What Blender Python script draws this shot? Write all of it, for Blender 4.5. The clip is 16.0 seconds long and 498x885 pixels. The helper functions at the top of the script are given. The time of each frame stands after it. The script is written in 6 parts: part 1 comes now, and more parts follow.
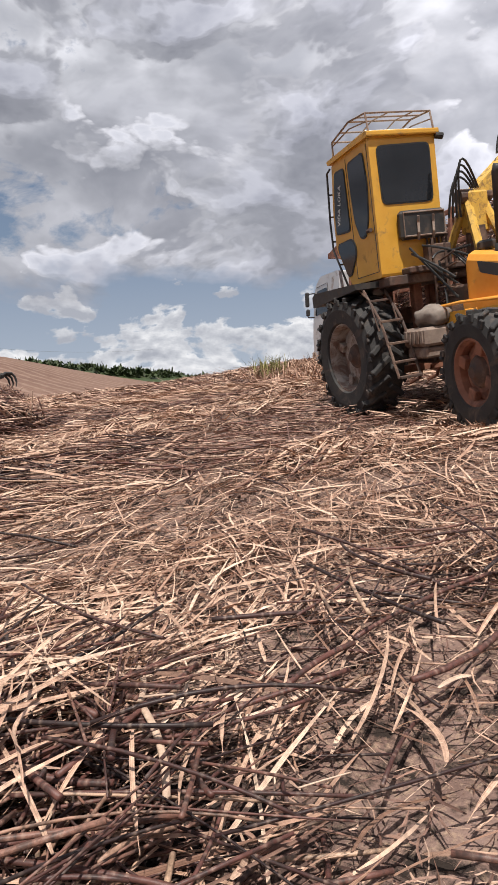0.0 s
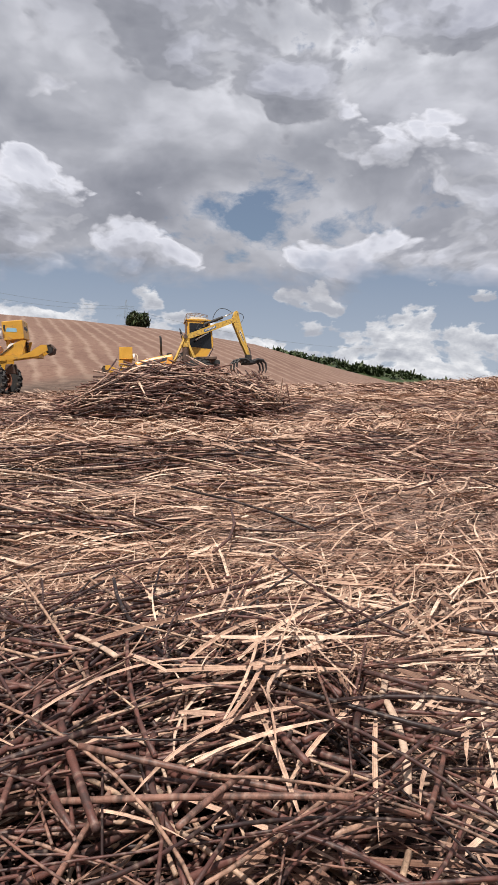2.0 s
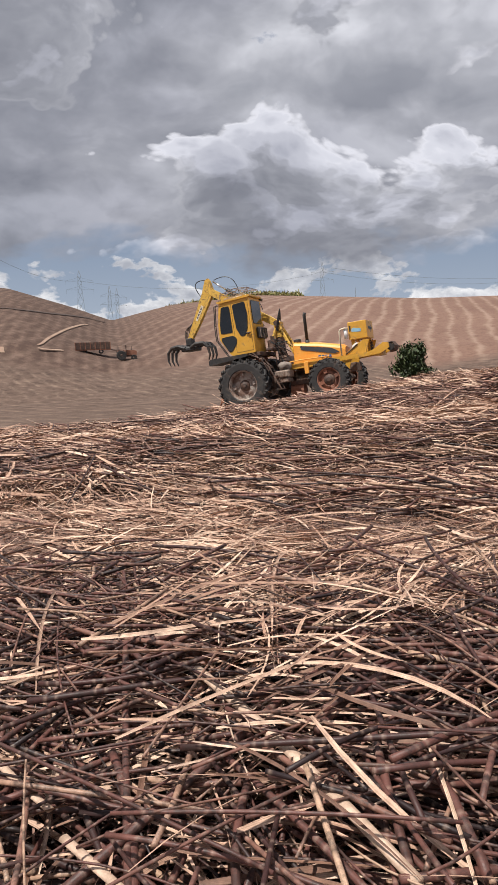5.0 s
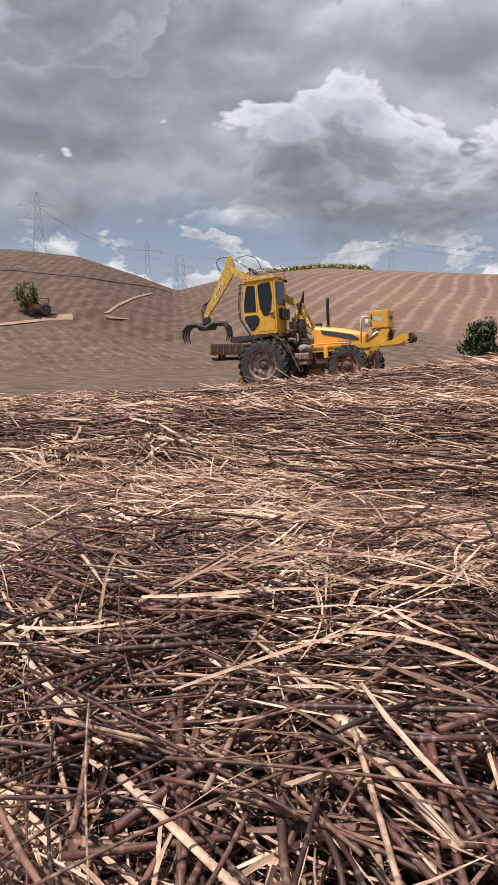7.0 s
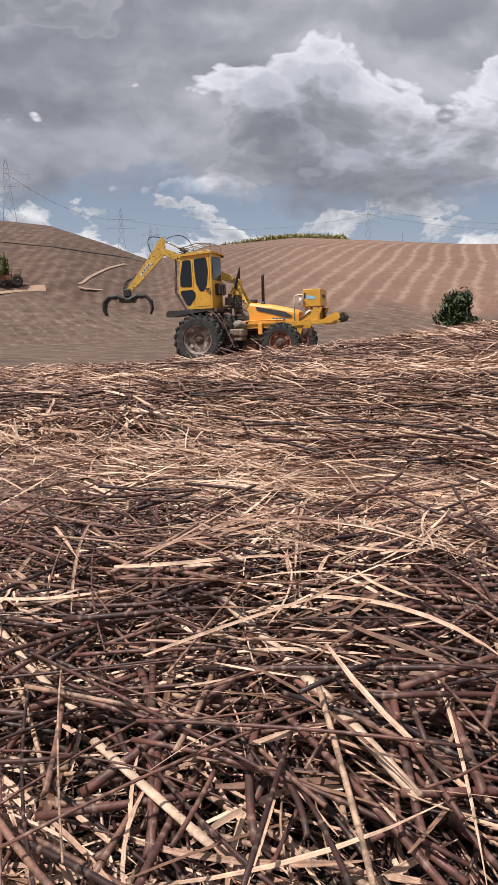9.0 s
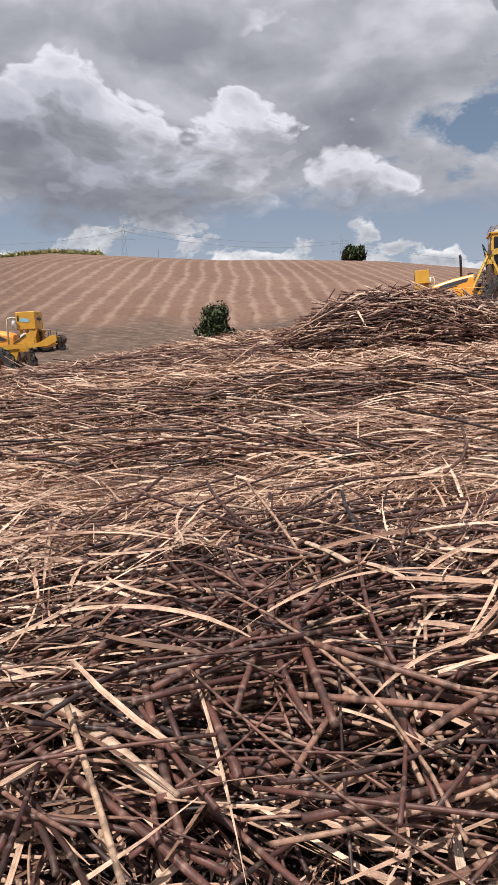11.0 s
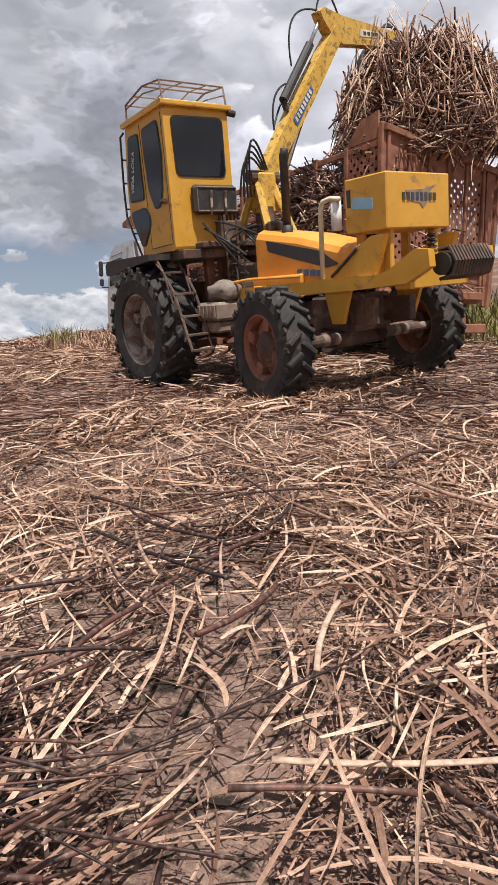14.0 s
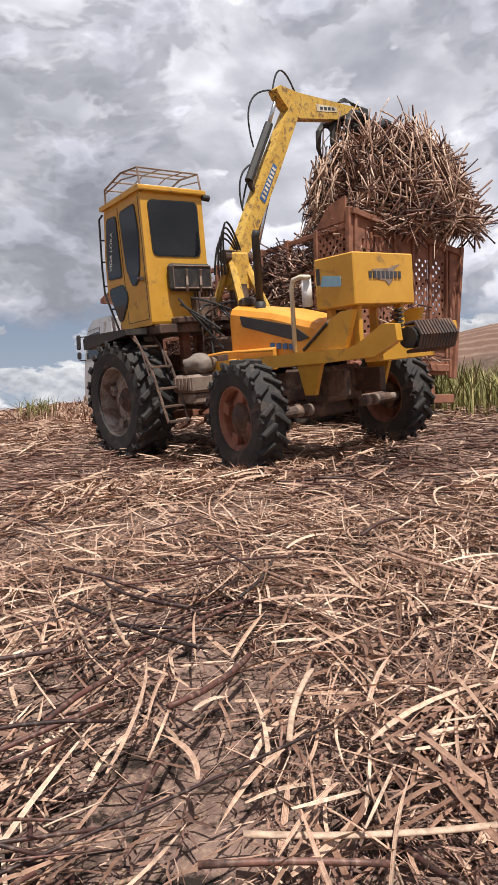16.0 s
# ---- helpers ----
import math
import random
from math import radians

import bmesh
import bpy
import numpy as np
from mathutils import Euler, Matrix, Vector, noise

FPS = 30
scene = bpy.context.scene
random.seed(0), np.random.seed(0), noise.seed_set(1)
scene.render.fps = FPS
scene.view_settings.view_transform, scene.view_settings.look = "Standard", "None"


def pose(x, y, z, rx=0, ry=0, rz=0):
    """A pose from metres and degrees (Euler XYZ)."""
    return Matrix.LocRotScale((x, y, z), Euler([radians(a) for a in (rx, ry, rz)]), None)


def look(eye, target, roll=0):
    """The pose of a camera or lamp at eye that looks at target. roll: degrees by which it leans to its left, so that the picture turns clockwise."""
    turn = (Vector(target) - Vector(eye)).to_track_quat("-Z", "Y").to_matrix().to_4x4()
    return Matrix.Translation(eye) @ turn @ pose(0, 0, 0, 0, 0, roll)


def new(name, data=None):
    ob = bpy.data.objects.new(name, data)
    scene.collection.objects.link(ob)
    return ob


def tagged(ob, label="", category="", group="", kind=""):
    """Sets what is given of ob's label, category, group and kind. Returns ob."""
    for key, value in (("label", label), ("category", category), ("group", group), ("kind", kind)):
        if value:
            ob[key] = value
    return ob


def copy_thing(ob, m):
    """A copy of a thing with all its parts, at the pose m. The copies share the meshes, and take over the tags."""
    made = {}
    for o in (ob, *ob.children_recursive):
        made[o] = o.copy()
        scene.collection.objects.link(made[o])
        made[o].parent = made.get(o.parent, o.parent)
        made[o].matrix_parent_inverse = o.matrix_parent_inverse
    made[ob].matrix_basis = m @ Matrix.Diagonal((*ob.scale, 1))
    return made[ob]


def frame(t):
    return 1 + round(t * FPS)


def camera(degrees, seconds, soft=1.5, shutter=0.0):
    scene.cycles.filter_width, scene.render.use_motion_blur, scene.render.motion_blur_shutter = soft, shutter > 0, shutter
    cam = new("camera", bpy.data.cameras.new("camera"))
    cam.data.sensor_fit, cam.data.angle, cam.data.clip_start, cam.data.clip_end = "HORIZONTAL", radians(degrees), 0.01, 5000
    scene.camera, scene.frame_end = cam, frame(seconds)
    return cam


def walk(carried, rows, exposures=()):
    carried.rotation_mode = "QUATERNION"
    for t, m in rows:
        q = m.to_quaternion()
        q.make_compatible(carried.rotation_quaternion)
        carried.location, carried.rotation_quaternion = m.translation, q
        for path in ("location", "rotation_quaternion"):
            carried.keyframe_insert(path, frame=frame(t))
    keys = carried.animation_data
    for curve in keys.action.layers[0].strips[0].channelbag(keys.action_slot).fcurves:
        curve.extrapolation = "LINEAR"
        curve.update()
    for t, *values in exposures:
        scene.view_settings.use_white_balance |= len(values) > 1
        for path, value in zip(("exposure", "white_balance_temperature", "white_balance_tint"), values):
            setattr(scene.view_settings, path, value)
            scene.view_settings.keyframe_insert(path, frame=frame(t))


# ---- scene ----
# ---- camera and its walk ----
cam = camera(41.42, 16.0, soft=1.5)
PATH = [
    # seconds, eye, turn to the left of +y, tilt up, lean
    (0.0, (0.123, -0.055, 0.063), -29.75, -6.35, -3.10),
    (0.5, (0.046, 0.002, 0.061), -15.91, -8.60, -1.02),
    (1.0, (0.013, -0.009, 0.049), -12.91, -7.31, 0.48),
    (1.5, (-0.000, -0.019, 0.044), -10.69, -6.12, 2.69),
    (2.0, (-0.001, -0.025, 0.043), -9.81, -6.43, 2.51),
    (2.5, (-0.008, -0.007, 0.033), -9.06, -7.01, 2.04),
    (3.0, (-0.022, -0.019, 0.038), -5.21, -6.27, 1.44),
    (3.5, (-0.050, 0.047, 0.001), 4.76, -7.64, 0.80),
    (4.0, (-0.074, 0.002, 0.028), 14.27, -9.92, 0.37),
    (4.5, (-0.118, 0.043, -0.010), 23.25, -8.55, -0.78),
    (5.0, (-0.143, 0.034, -0.016), 25.71, -8.36, -1.79),
    (5.2, (-0.138, 0.041, -0.023), 27.04, -8.53, -2.18),
    (7.3, (-0.133, -0.000, -0.019), 31.10, -10.95, -0.29),
    (7.5, (-0.130, 0.002, -0.024), 30.31, -11.63, 0.11),
    (8.0, (-0.117, -0.011, -0.023), 28.92, -12.90, 0.29),
    (8.2, (-0.112, 0.005, -0.026), 29.30, -13.05, -0.30),
    (10.3, (-0.095, -0.005, -0.016), 26.11, -12.18, -0.79),
    (10.5, (-0.067, 0.048, -0.055), 21.94, -12.01, -2.40),
    (11.0, (-0.030, 0.086, -0.082), 9.21, -12.05, -1.56),
    (11.5, (-0.005, 0.117, -0.099), -3.42, -10.47, 0.00),
    (12.0, (0.024, 0.057, -0.068), -9.90, -9.82, 0.34),
    (12.5, (0.071, 0.057, -0.066), -18.64, -9.87, 0.93),
    (13.0, (0.050, -0.004, -0.003), -27.09, -10.18, 2.46),
    (13.5, (0.119, -0.036, 0.005), -38.06, -7.60, 0.55),
    (14.0, (0.157, -0.060, 0.012), -47.42, -9.10, -0.72),
    (14.5, (0.157, -0.082, 0.019), -45.71, -6.58, -1.78),
    (15.0, (0.139, -0.099, 0.021), -45.17, -6.60, -1.99),
    (15.5, (0.157, -0.084, 0.001), -48.91, -4.35, -1.45),
    (16.0, (0.126, -0.115, 0.014), -49.52, -3.03, -1.06),
]


def heading(turn, tilt):
    a, b = radians(turn), radians(tilt)
    return Vector((-math.sin(a) * math.cos(b), math.cos(a) * math.cos(b), math.sin(b)))


walk(cam, [(t, look(Vector(e), Vector(e) + heading(a, b), r)) for t, e, a, b, r in PATH],
     exposures=[(0, 0.0), (16, 0.0)])

# ---- world, sun ----
SKY_SEED = 3.0
SUN_ELEV, SUN_TURN = 66, 150          # degrees above the horizon; to the left of +y


def nodes_of(tree):
    tree.nodes.clear()

    def n(kind, _at=None, **kw):
        nd = tree.nodes.new(kind)
        for k, v in kw.items():
            if k.startswith("in_"):
                nd.inputs[int(k[3:])].default_value = v
            elif k == "operation":
                nd.operation = v
            elif k == "blend_type":
                nd.blend_type = v
            elif k == "data_type":
                nd.data_type = v
        return nd

    def math_(op, a, b=None, c=None):
        nd = tree.nodes.new("ShaderNodeMath")
        nd.operation = op
        for i, v in enumerate((a, b, c)):
            if v is None:
                continue
            if isinstance(v, (int, float)):
                nd.inputs[i].default_value = v
            else:
                tree.links.new(v, nd.inputs[i])
        return nd.outputs[0]

    def noise_(vec, scale, detail=4.0, rough=0.55, distort=0.0):
        nd = tree.nodes.new("ShaderNodeTexNoise")
        nd.inputs["Scale"].default_value = scale
        nd.inputs["Detail"].default_value = detail
        nd.inputs["Roughness"].default_value = rough
        nd.inputs["Distortion"].default_value = distort
        if vec is not None:
            tree.links.new(vec, nd.inputs["Vector"])
        return nd.outputs["Fac"]

    def ramp(fac, stops, smooth=False):
        nd = tree.nodes.new("ShaderNodeValToRGB")
        el = nd.color_ramp.elements
        while len(el) < len(stops):
            el.new(0.5)
        for e, (p, c) in zip(el, stops):
            e.position = p
            e.color = (*c, 1) if len(c) == 3 else c
        if smooth:
            nd.color_ramp.interpolation = "EASE"
        tree.links.new(fac, nd.inputs[0])
        return nd.outputs[0]

    def mix(fac, a, b, how="MIX"):
        nd = tree.nodes.new("ShaderNodeMix")
        nd.data_type = "RGBA"
        nd.blend_type = how
        for s, v in ((nd.inputs[0], fac), (nd.inputs[6], a), (nd.inputs[7], b)):
            if isinstance(v, (int, float)):
                s.default_value = v
            elif isinstance(v, tuple):
                s.default_value = (*v, 1)
            else:
                tree.links.new(v, s)
        return nd.outputs[2]

    return n, math_, noise_, ramp, mix


def make_world():
    w = bpy.data.worlds.new("cloudy_sky")
    scene.world = w
    w.use_nodes = True
    tr = w.node_tree
    n, M, N, R, X = nodes_of(tr)
    sky = tr.nodes.new("ShaderNodeTexSky")
    sky.sky_type = "NISHITA"
    sky.sun_disc = False
    sky.sun_elevation = radians(SUN_ELEV)
    sky.sun_rotation = radians(-SUN_TURN)
    co = tr.nodes.new("ShaderNodeTexCoord")
    sep = tr.nodes.new("ShaderNodeSeparateXYZ")
    tr.links.new(co.outputs["Generated"], sep.inputs[0])
    x, y, z = sep.outputs
    comb = tr.nodes.new("ShaderNodeCombineXYZ")
    tr.links.new(x, comb.inputs[0])
    tr.links.new(y, comb.inputs[1])
    tr.links.new(M("ADD", M("MULTIPLY", z, 1.75), SKY_SEED), comb.inputs[2])
    warp = tr.nodes.new("ShaderNodeTexNoise")
    warp.inputs["Scale"].default_value = 3.0
    warp.inputs["Detail"].default_value = 4.0
    tr.links.new(comb.outputs[0], warp.inputs["Vector"])
    add = tr.nodes.new("ShaderNodeVectorMath")
    add.operation = "MULTIPLY_ADD"
    add.inputs[1].default_value = (0.16, 0.16, 0.16)
    tr.links.new(warp.outputs["Color"], add.inputs[0])
    tr.links.new(comb.outputs[0], add.inputs[2])
    deck = add.outputs[0]

    def lifted(vec, up):
        v = tr.nodes.new("ShaderNodeVectorMath")
        v.inputs[1].default_value = (0.0, 0.0, up)
        tr.links.new(vec, v.inputs[0])
        return v.outputs[0]

    def cells(vec, scale):
        v = tr.nodes.new("ShaderNodeTexVoronoi")
        v.feature = "SMOOTH_F1"
        v.inputs["Scale"].default_value = scale
        v.inputs["Detail"].default_value = 3.5
        v.inputs["Roughness"].default_value = 0.52
        v.inputs["Lacunarity"].default_value = 2.3
        v.inputs["Smoothness"].default_value = 0.35
        tr.links.new(vec, v.inputs["Vector"])
        return v.outputs["Distance"]

    def heap_height(vec, off):
        """Heaped cloud: broad masses with rounded knobs on them."""
        h = M("ADD", M("MULTIPLY", N(lifted(vec, off), 2.1, 2, 0.5), 0.85), M("MULTIPLY", cells(lifted(vec, off), 5.5), -0.30))
        return M("ADD", h, M("MULTIPLY", N(lifted(vec, off), 16.0, 6, 0.6), 0.10))

    # far layer: soft, bright, with a few blue holes
    soft = N(lifted(deck, 5.0), 1.9, 5, 0.52)
    back = R(soft, [(0.36, (0.62, 0.63, 0.67)), (0.46, (0.45, 0.46, 0.50)), (0.56, (0.35, 0.36, 0.405)), (0.68, (0.27, 0.285, 0.33))])
    swell = M("SUBTRACT", N(deck, 5.0, 5, 0.5), N(lifted(deck, 0.05), 5.0, 5, 0.5))
    back = X(1.0, back, R(M("ADD", M("MULTIPLY", swell, 2.2), 0.5), [(0.2, (0.76, 0.77, 0.79)), (0.5, (1, 1, 1)), (0.8, (1.4, 1.39, 1.37))]), "MULTIPLY")
    blue = X(0.45, X(1.0, sky.outputs[0], (0.085, 0.085, 0.085), "MULTIPLY"), (0.22, 0.27, 0.36))
    gap = M("ADD", N(lifted(deck, 9.0), 3.4, 7, 0.6), M("MULTIPLY", soft, 0.25))
    back = X(R(gap, [(0.42, (1, 1, 1)), (0.47, (0, 0, 0))]), back, blue)
    # near layer: heaped clouds, white upper rims, grey flat undersides
    h0 = heap_height(deck, 0.0)
    h1 = heap_height(deck, 0.075)
    mass = R(h0, [(0.150, (0, 0, 0)), (0.185, (1, 1, 1))])
    body = R(h0, [(0.155, (0.54, 0.545, 0.58)), (0.205, (0.41, 0.42, 0.46)), (0.275, (0.32, 0.33, 0.37)), (0.38, (0.24, 0.25, 0.29))], True)
    rim = R(M("ADD", M("MULTIPLY", M("SUBTRACT", h0, h1), 2.6), 0.5), [(0.25, (0.80, 0.805, 0.82)), (0.52, (1, 1, 1)), (0.66, (1.35, 1.34, 1.33)), (0.82, (1.85, 1.83, 1.80))], True)
    front = X(1.0, body, rim, "MULTIPLY")
    col = X(mass, back, front)
    # brighter towards the loaded truck's side
    side = M("MULTIPLY", M("MAXIMUM", M("SUBTRACT", M("ADD", M("MULTIPLY", x, 0.86), M("MULTIPLY", z, 0.55)), 0.54), 0.0), 3.0)
    col = X(M("MINIMUM", side, 0.7), col, X(1.0, col, (1.5, 1.48, 1.47), "MULTIPLY"))
    col = X(1.0, col, (0.945, 0.945, 0.97), "MULTIPLY")
    # blue-grey clear band over the horizon with heaped clouds
    turn = M("ARCTAN2", x, y)
    comb2 = tr.nodes.new("ShaderNodeCombineXYZ")
    tr.links.new(turn, comb2.inputs[0])
    tr.links.new(M("MULTIPLY", z, 1.7), comb2.inputs[1])
    band = R(M("ADD", z, M("MULTIPLY", M("SUBTRACT", N(comb2.outputs[0], 4.0, 5, 0.6, 0.2), 0.5), 0.22)),
             [(0.115, (1, 1, 1)), (0.150, (0, 0, 0))])
    puff_n = N(comb2.outputs[0], 8.5, 10, 0.56, 0.15)
    puff = R(M("ADD", puff_n, M("MULTIPLY", M("SUBTRACT", 0.06, z), 1.4)), [(0.485, (0, 0, 0)), (0.515, (1, 1, 1))])
    comb3 = tr.nodes.new("ShaderNodeCombineXYZ")
    tr.links.new(turn, comb3.inputs[0])
    tr.links.new(M("MULTIPLY", M("SUBTRACT", z, 0.011), 1.7), comb3.inputs[1])
    lit = M("SUBTRACT", puff_n, N(comb3.outputs[0], 8.5, 10, 0.56, 0.15))
    puff_col = R(M("ADD", M("MULTIPLY", lit, -2.4), 0.5), [(0.25, (0.42, 0.44, 0.50)), (0.5, (0.64, 0.655, 0.70)), (0.72, (0.92, 0.92, 0.94))])
    clear = X(M("MINIMUM", M("MULTIPLY", M("MAXIMUM", z, 0.0), 6.0), 1.0), (0.42, 0.48, 0.57), (0.235, 0.305, 0.425))
    low = X(puff, clear, puff_col)
    col = X(band, col, low)
    # under the horizon: dull earth
    col = X(M("LESS_THAN", z, -0.01), col, (0.12, 0.09, 0.07))
    bg = tr.nodes.new("ShaderNodeBackground")
    bg.inputs[1].default_value = 1.0
    tr.links.new(col, bg.inputs[0])
    out = tr.nodes.new("ShaderNodeOutputWorld")
    tr.links.new(bg.outputs[0], out.inputs[0])


make_world()
sun = new("sun", bpy.data.lights.new("sun", "SUN"))
sun.data.energy = 5.8
sun.data.angle = radians(0.6)
sun.data.color = (1.0, 0.955, 0.89)
_sd = heading(SUN_TURN, SUN_ELEV)
sun.matrix_world = look(_sd * 50, (0, 0, 0))


# ---- materials ----
def material(name, c1, c2, scale=6.0, rough=0.7, metal=0.0, bump=0.0, bump_scale=60.0, dirt=None, dirt_amount=0.5,
             dirt_scale=2.5, coat=0.0, vary=0.0):
    """Two-tone procedural paint or surface with grain, a stain layer and relief."""
    m = bpy.data.materials.new(name)
    m.use_nodes = True
    tr = m.node_tree
    n, M, N, R, X = nodes_of(tr)
    co = tr.nodes.new("ShaderNodeTexCoord").outputs["Object"]
    col = X(R(N(co, scale, 6, 0.6), [(0.35, (0, 0, 0)), (0.65, (1, 1, 1))]), c1, c2)
    rgh = rough
    if dirt:
        d = N(co, dirt_scale, 8, 0.68, 0.6)
        lo = 0.72 - 0.35 * dirt_amount
        mask = R(d, [(lo, (0, 0, 0)), (lo + 0.13, (1, 1, 1))])
        col = X(M("MULTIPLY", mask, 0.85), col, dirt)
        rgh = M("ADD", M("MULTIPLY", mask, 0.9 - rough), rough)
    if vary:
        gi = tr.nodes.new("ShaderNodeObjectInfo").outputs["Random"]
        col = X(1.0, col, R(gi, [(0, (1 - vary,) * 3), (1, (1 + vary,) * 3)]), "MULTIPLY")
    b = tr.nodes.new("ShaderNodeBsdfPrincipled")
    tr.links.new(col, b.inputs["Base Color"])
    if isinstance(rgh, float):
        b.inputs["Roughness"].default_value = rgh
    else:
        tr.links.new(rgh, b.inputs["Roughness"])
    b.inputs["Metallic"].default_value = metal
    b.inputs["Coat Weight"].default_value = coat
    if bump:
        bm = tr.nodes.new("ShaderNodeBump")
        bm.inputs["Strength"].default_value = bump
        bm.inputs["Distance"].default_value = 0.01
        tr.links.new(N(co, bump_scale, 6, 0.65), bm.inputs["Height"])
        tr.links.new(bm.outputs[0], b.inputs["Normal"])
    o = tr.nodes.new("ShaderNodeOutputMaterial")
    tr.links.new(b.outputs[0], o.inputs[0])
    return m


def plant_material(name, stops, rough=0.65, rings=False, streak=True):
    """Cut cane or dry leaf: each piece takes its own shade, with streaks and, on stalks, node rings along it."""
    m = bpy.data.materials.new(name)
    m.use_nodes = True
    tr = m.node_tree
    n, M, N, R, X = nodes_of(tr)
    geo = tr.nodes.new("ShaderNodeNewGeometry")
    co = tr.nodes.new("ShaderNodeTexCoord").outputs["Object"]
    col = R(geo.outputs["Random Per Island"], stops)
    f = N(co, 38.0, 5, 0.65)
    col = X(1.0, col, R(f, [(0.3, (0.62, 0.58, 0.55)), (0.7, (1.25, 1.22, 1.2))]), "MULTIPLY")
    if streak:
        at = tr.nodes.new("ShaderNodeAttribute")
        at.attribute_name = "along"
        cv = tr.nodes.new("ShaderNodeCombineXYZ")
        tr.links.new(M("MULTIPLY", at.outputs["Fac"], 1.6), cv.inputs[0])
        tr.links.new(M("MULTIPLY", geo.outputs["Random Per Island"], 60.0), cv.inputs[1])
        col = X(1.0, col, R(N(cv.outputs[0], 2.4, 3, 0.7), [(0.34, (0.55, 0.50, 0.46)), (0.6, (1.08, 1.06, 1.05))]), "MULTIPLY")
        blot = R(N(co, 5.0, 5, 0.7), [(0.52, (0, 0, 0)), (0.66, (1, 1, 1))])
        col = X(M("MULTIPLY", blot, 0.45), col, (0.10, 0.06, 0.045))
    if rings:
        at = tr.nodes.new("ShaderNodeAttribute")
        at.attribute_name = "along"
        s = at.outputs["Fac"]
        w = M("PINGPONG", M("ADD", s, M("MULTIPLY", geo.outputs["Random Per Island"], 0.3)), 0.065)
        ring = R(M("MULTIPLY", w, 15.4), [(0.0, (1, 1, 1)), (0.10, (0, 0, 0))])
        pale = R(M("MULTIPLY", w, 15.4), [(0.12, (0, 0, 0)), (0.2, (1, 1, 1)), (0.34, (0, 0, 0))])
        col = X(M("MULTIPLY", pale, 0.34), col, (0.42, 0.30, 0.235))
        col = X(M("MULTIPLY", ring, 0.7), col, (0.025, 0.018, 0.015))
        scorch = R(N(co, 17.0, 6, 0.75), [(0.46, (0, 0, 0)), (0.60, (1, 1, 1))])
        col = X(M("MULTIPLY", scorch, 0.72), col, (0.03, 0.022, 0.02))
    b = tr.nodes.new("ShaderNodeBsdfPrincipled")
    tr.links.new(col, b.inputs["Base Color"])
    b.inputs["Roughness"].default_value = rough
    b.inputs["Specular IOR Level"].default_value = 0.35
    bm = tr.nodes.new("ShaderNodeBump")
    bm.inputs["Strength"].default_value = 0.3
    bm.inputs["Distance"].default_value = 0.004
    tr.links.new(N(co, 130.0, 3, 0.6), bm.inputs["Height"])
    tr.links.new(bm.outputs[0], b.inputs["Normal"])
    o = tr.nodes.new("ShaderNodeOutputMaterial")
    tr.links.new(b.outputs[0], o.inputs[0])
    return m


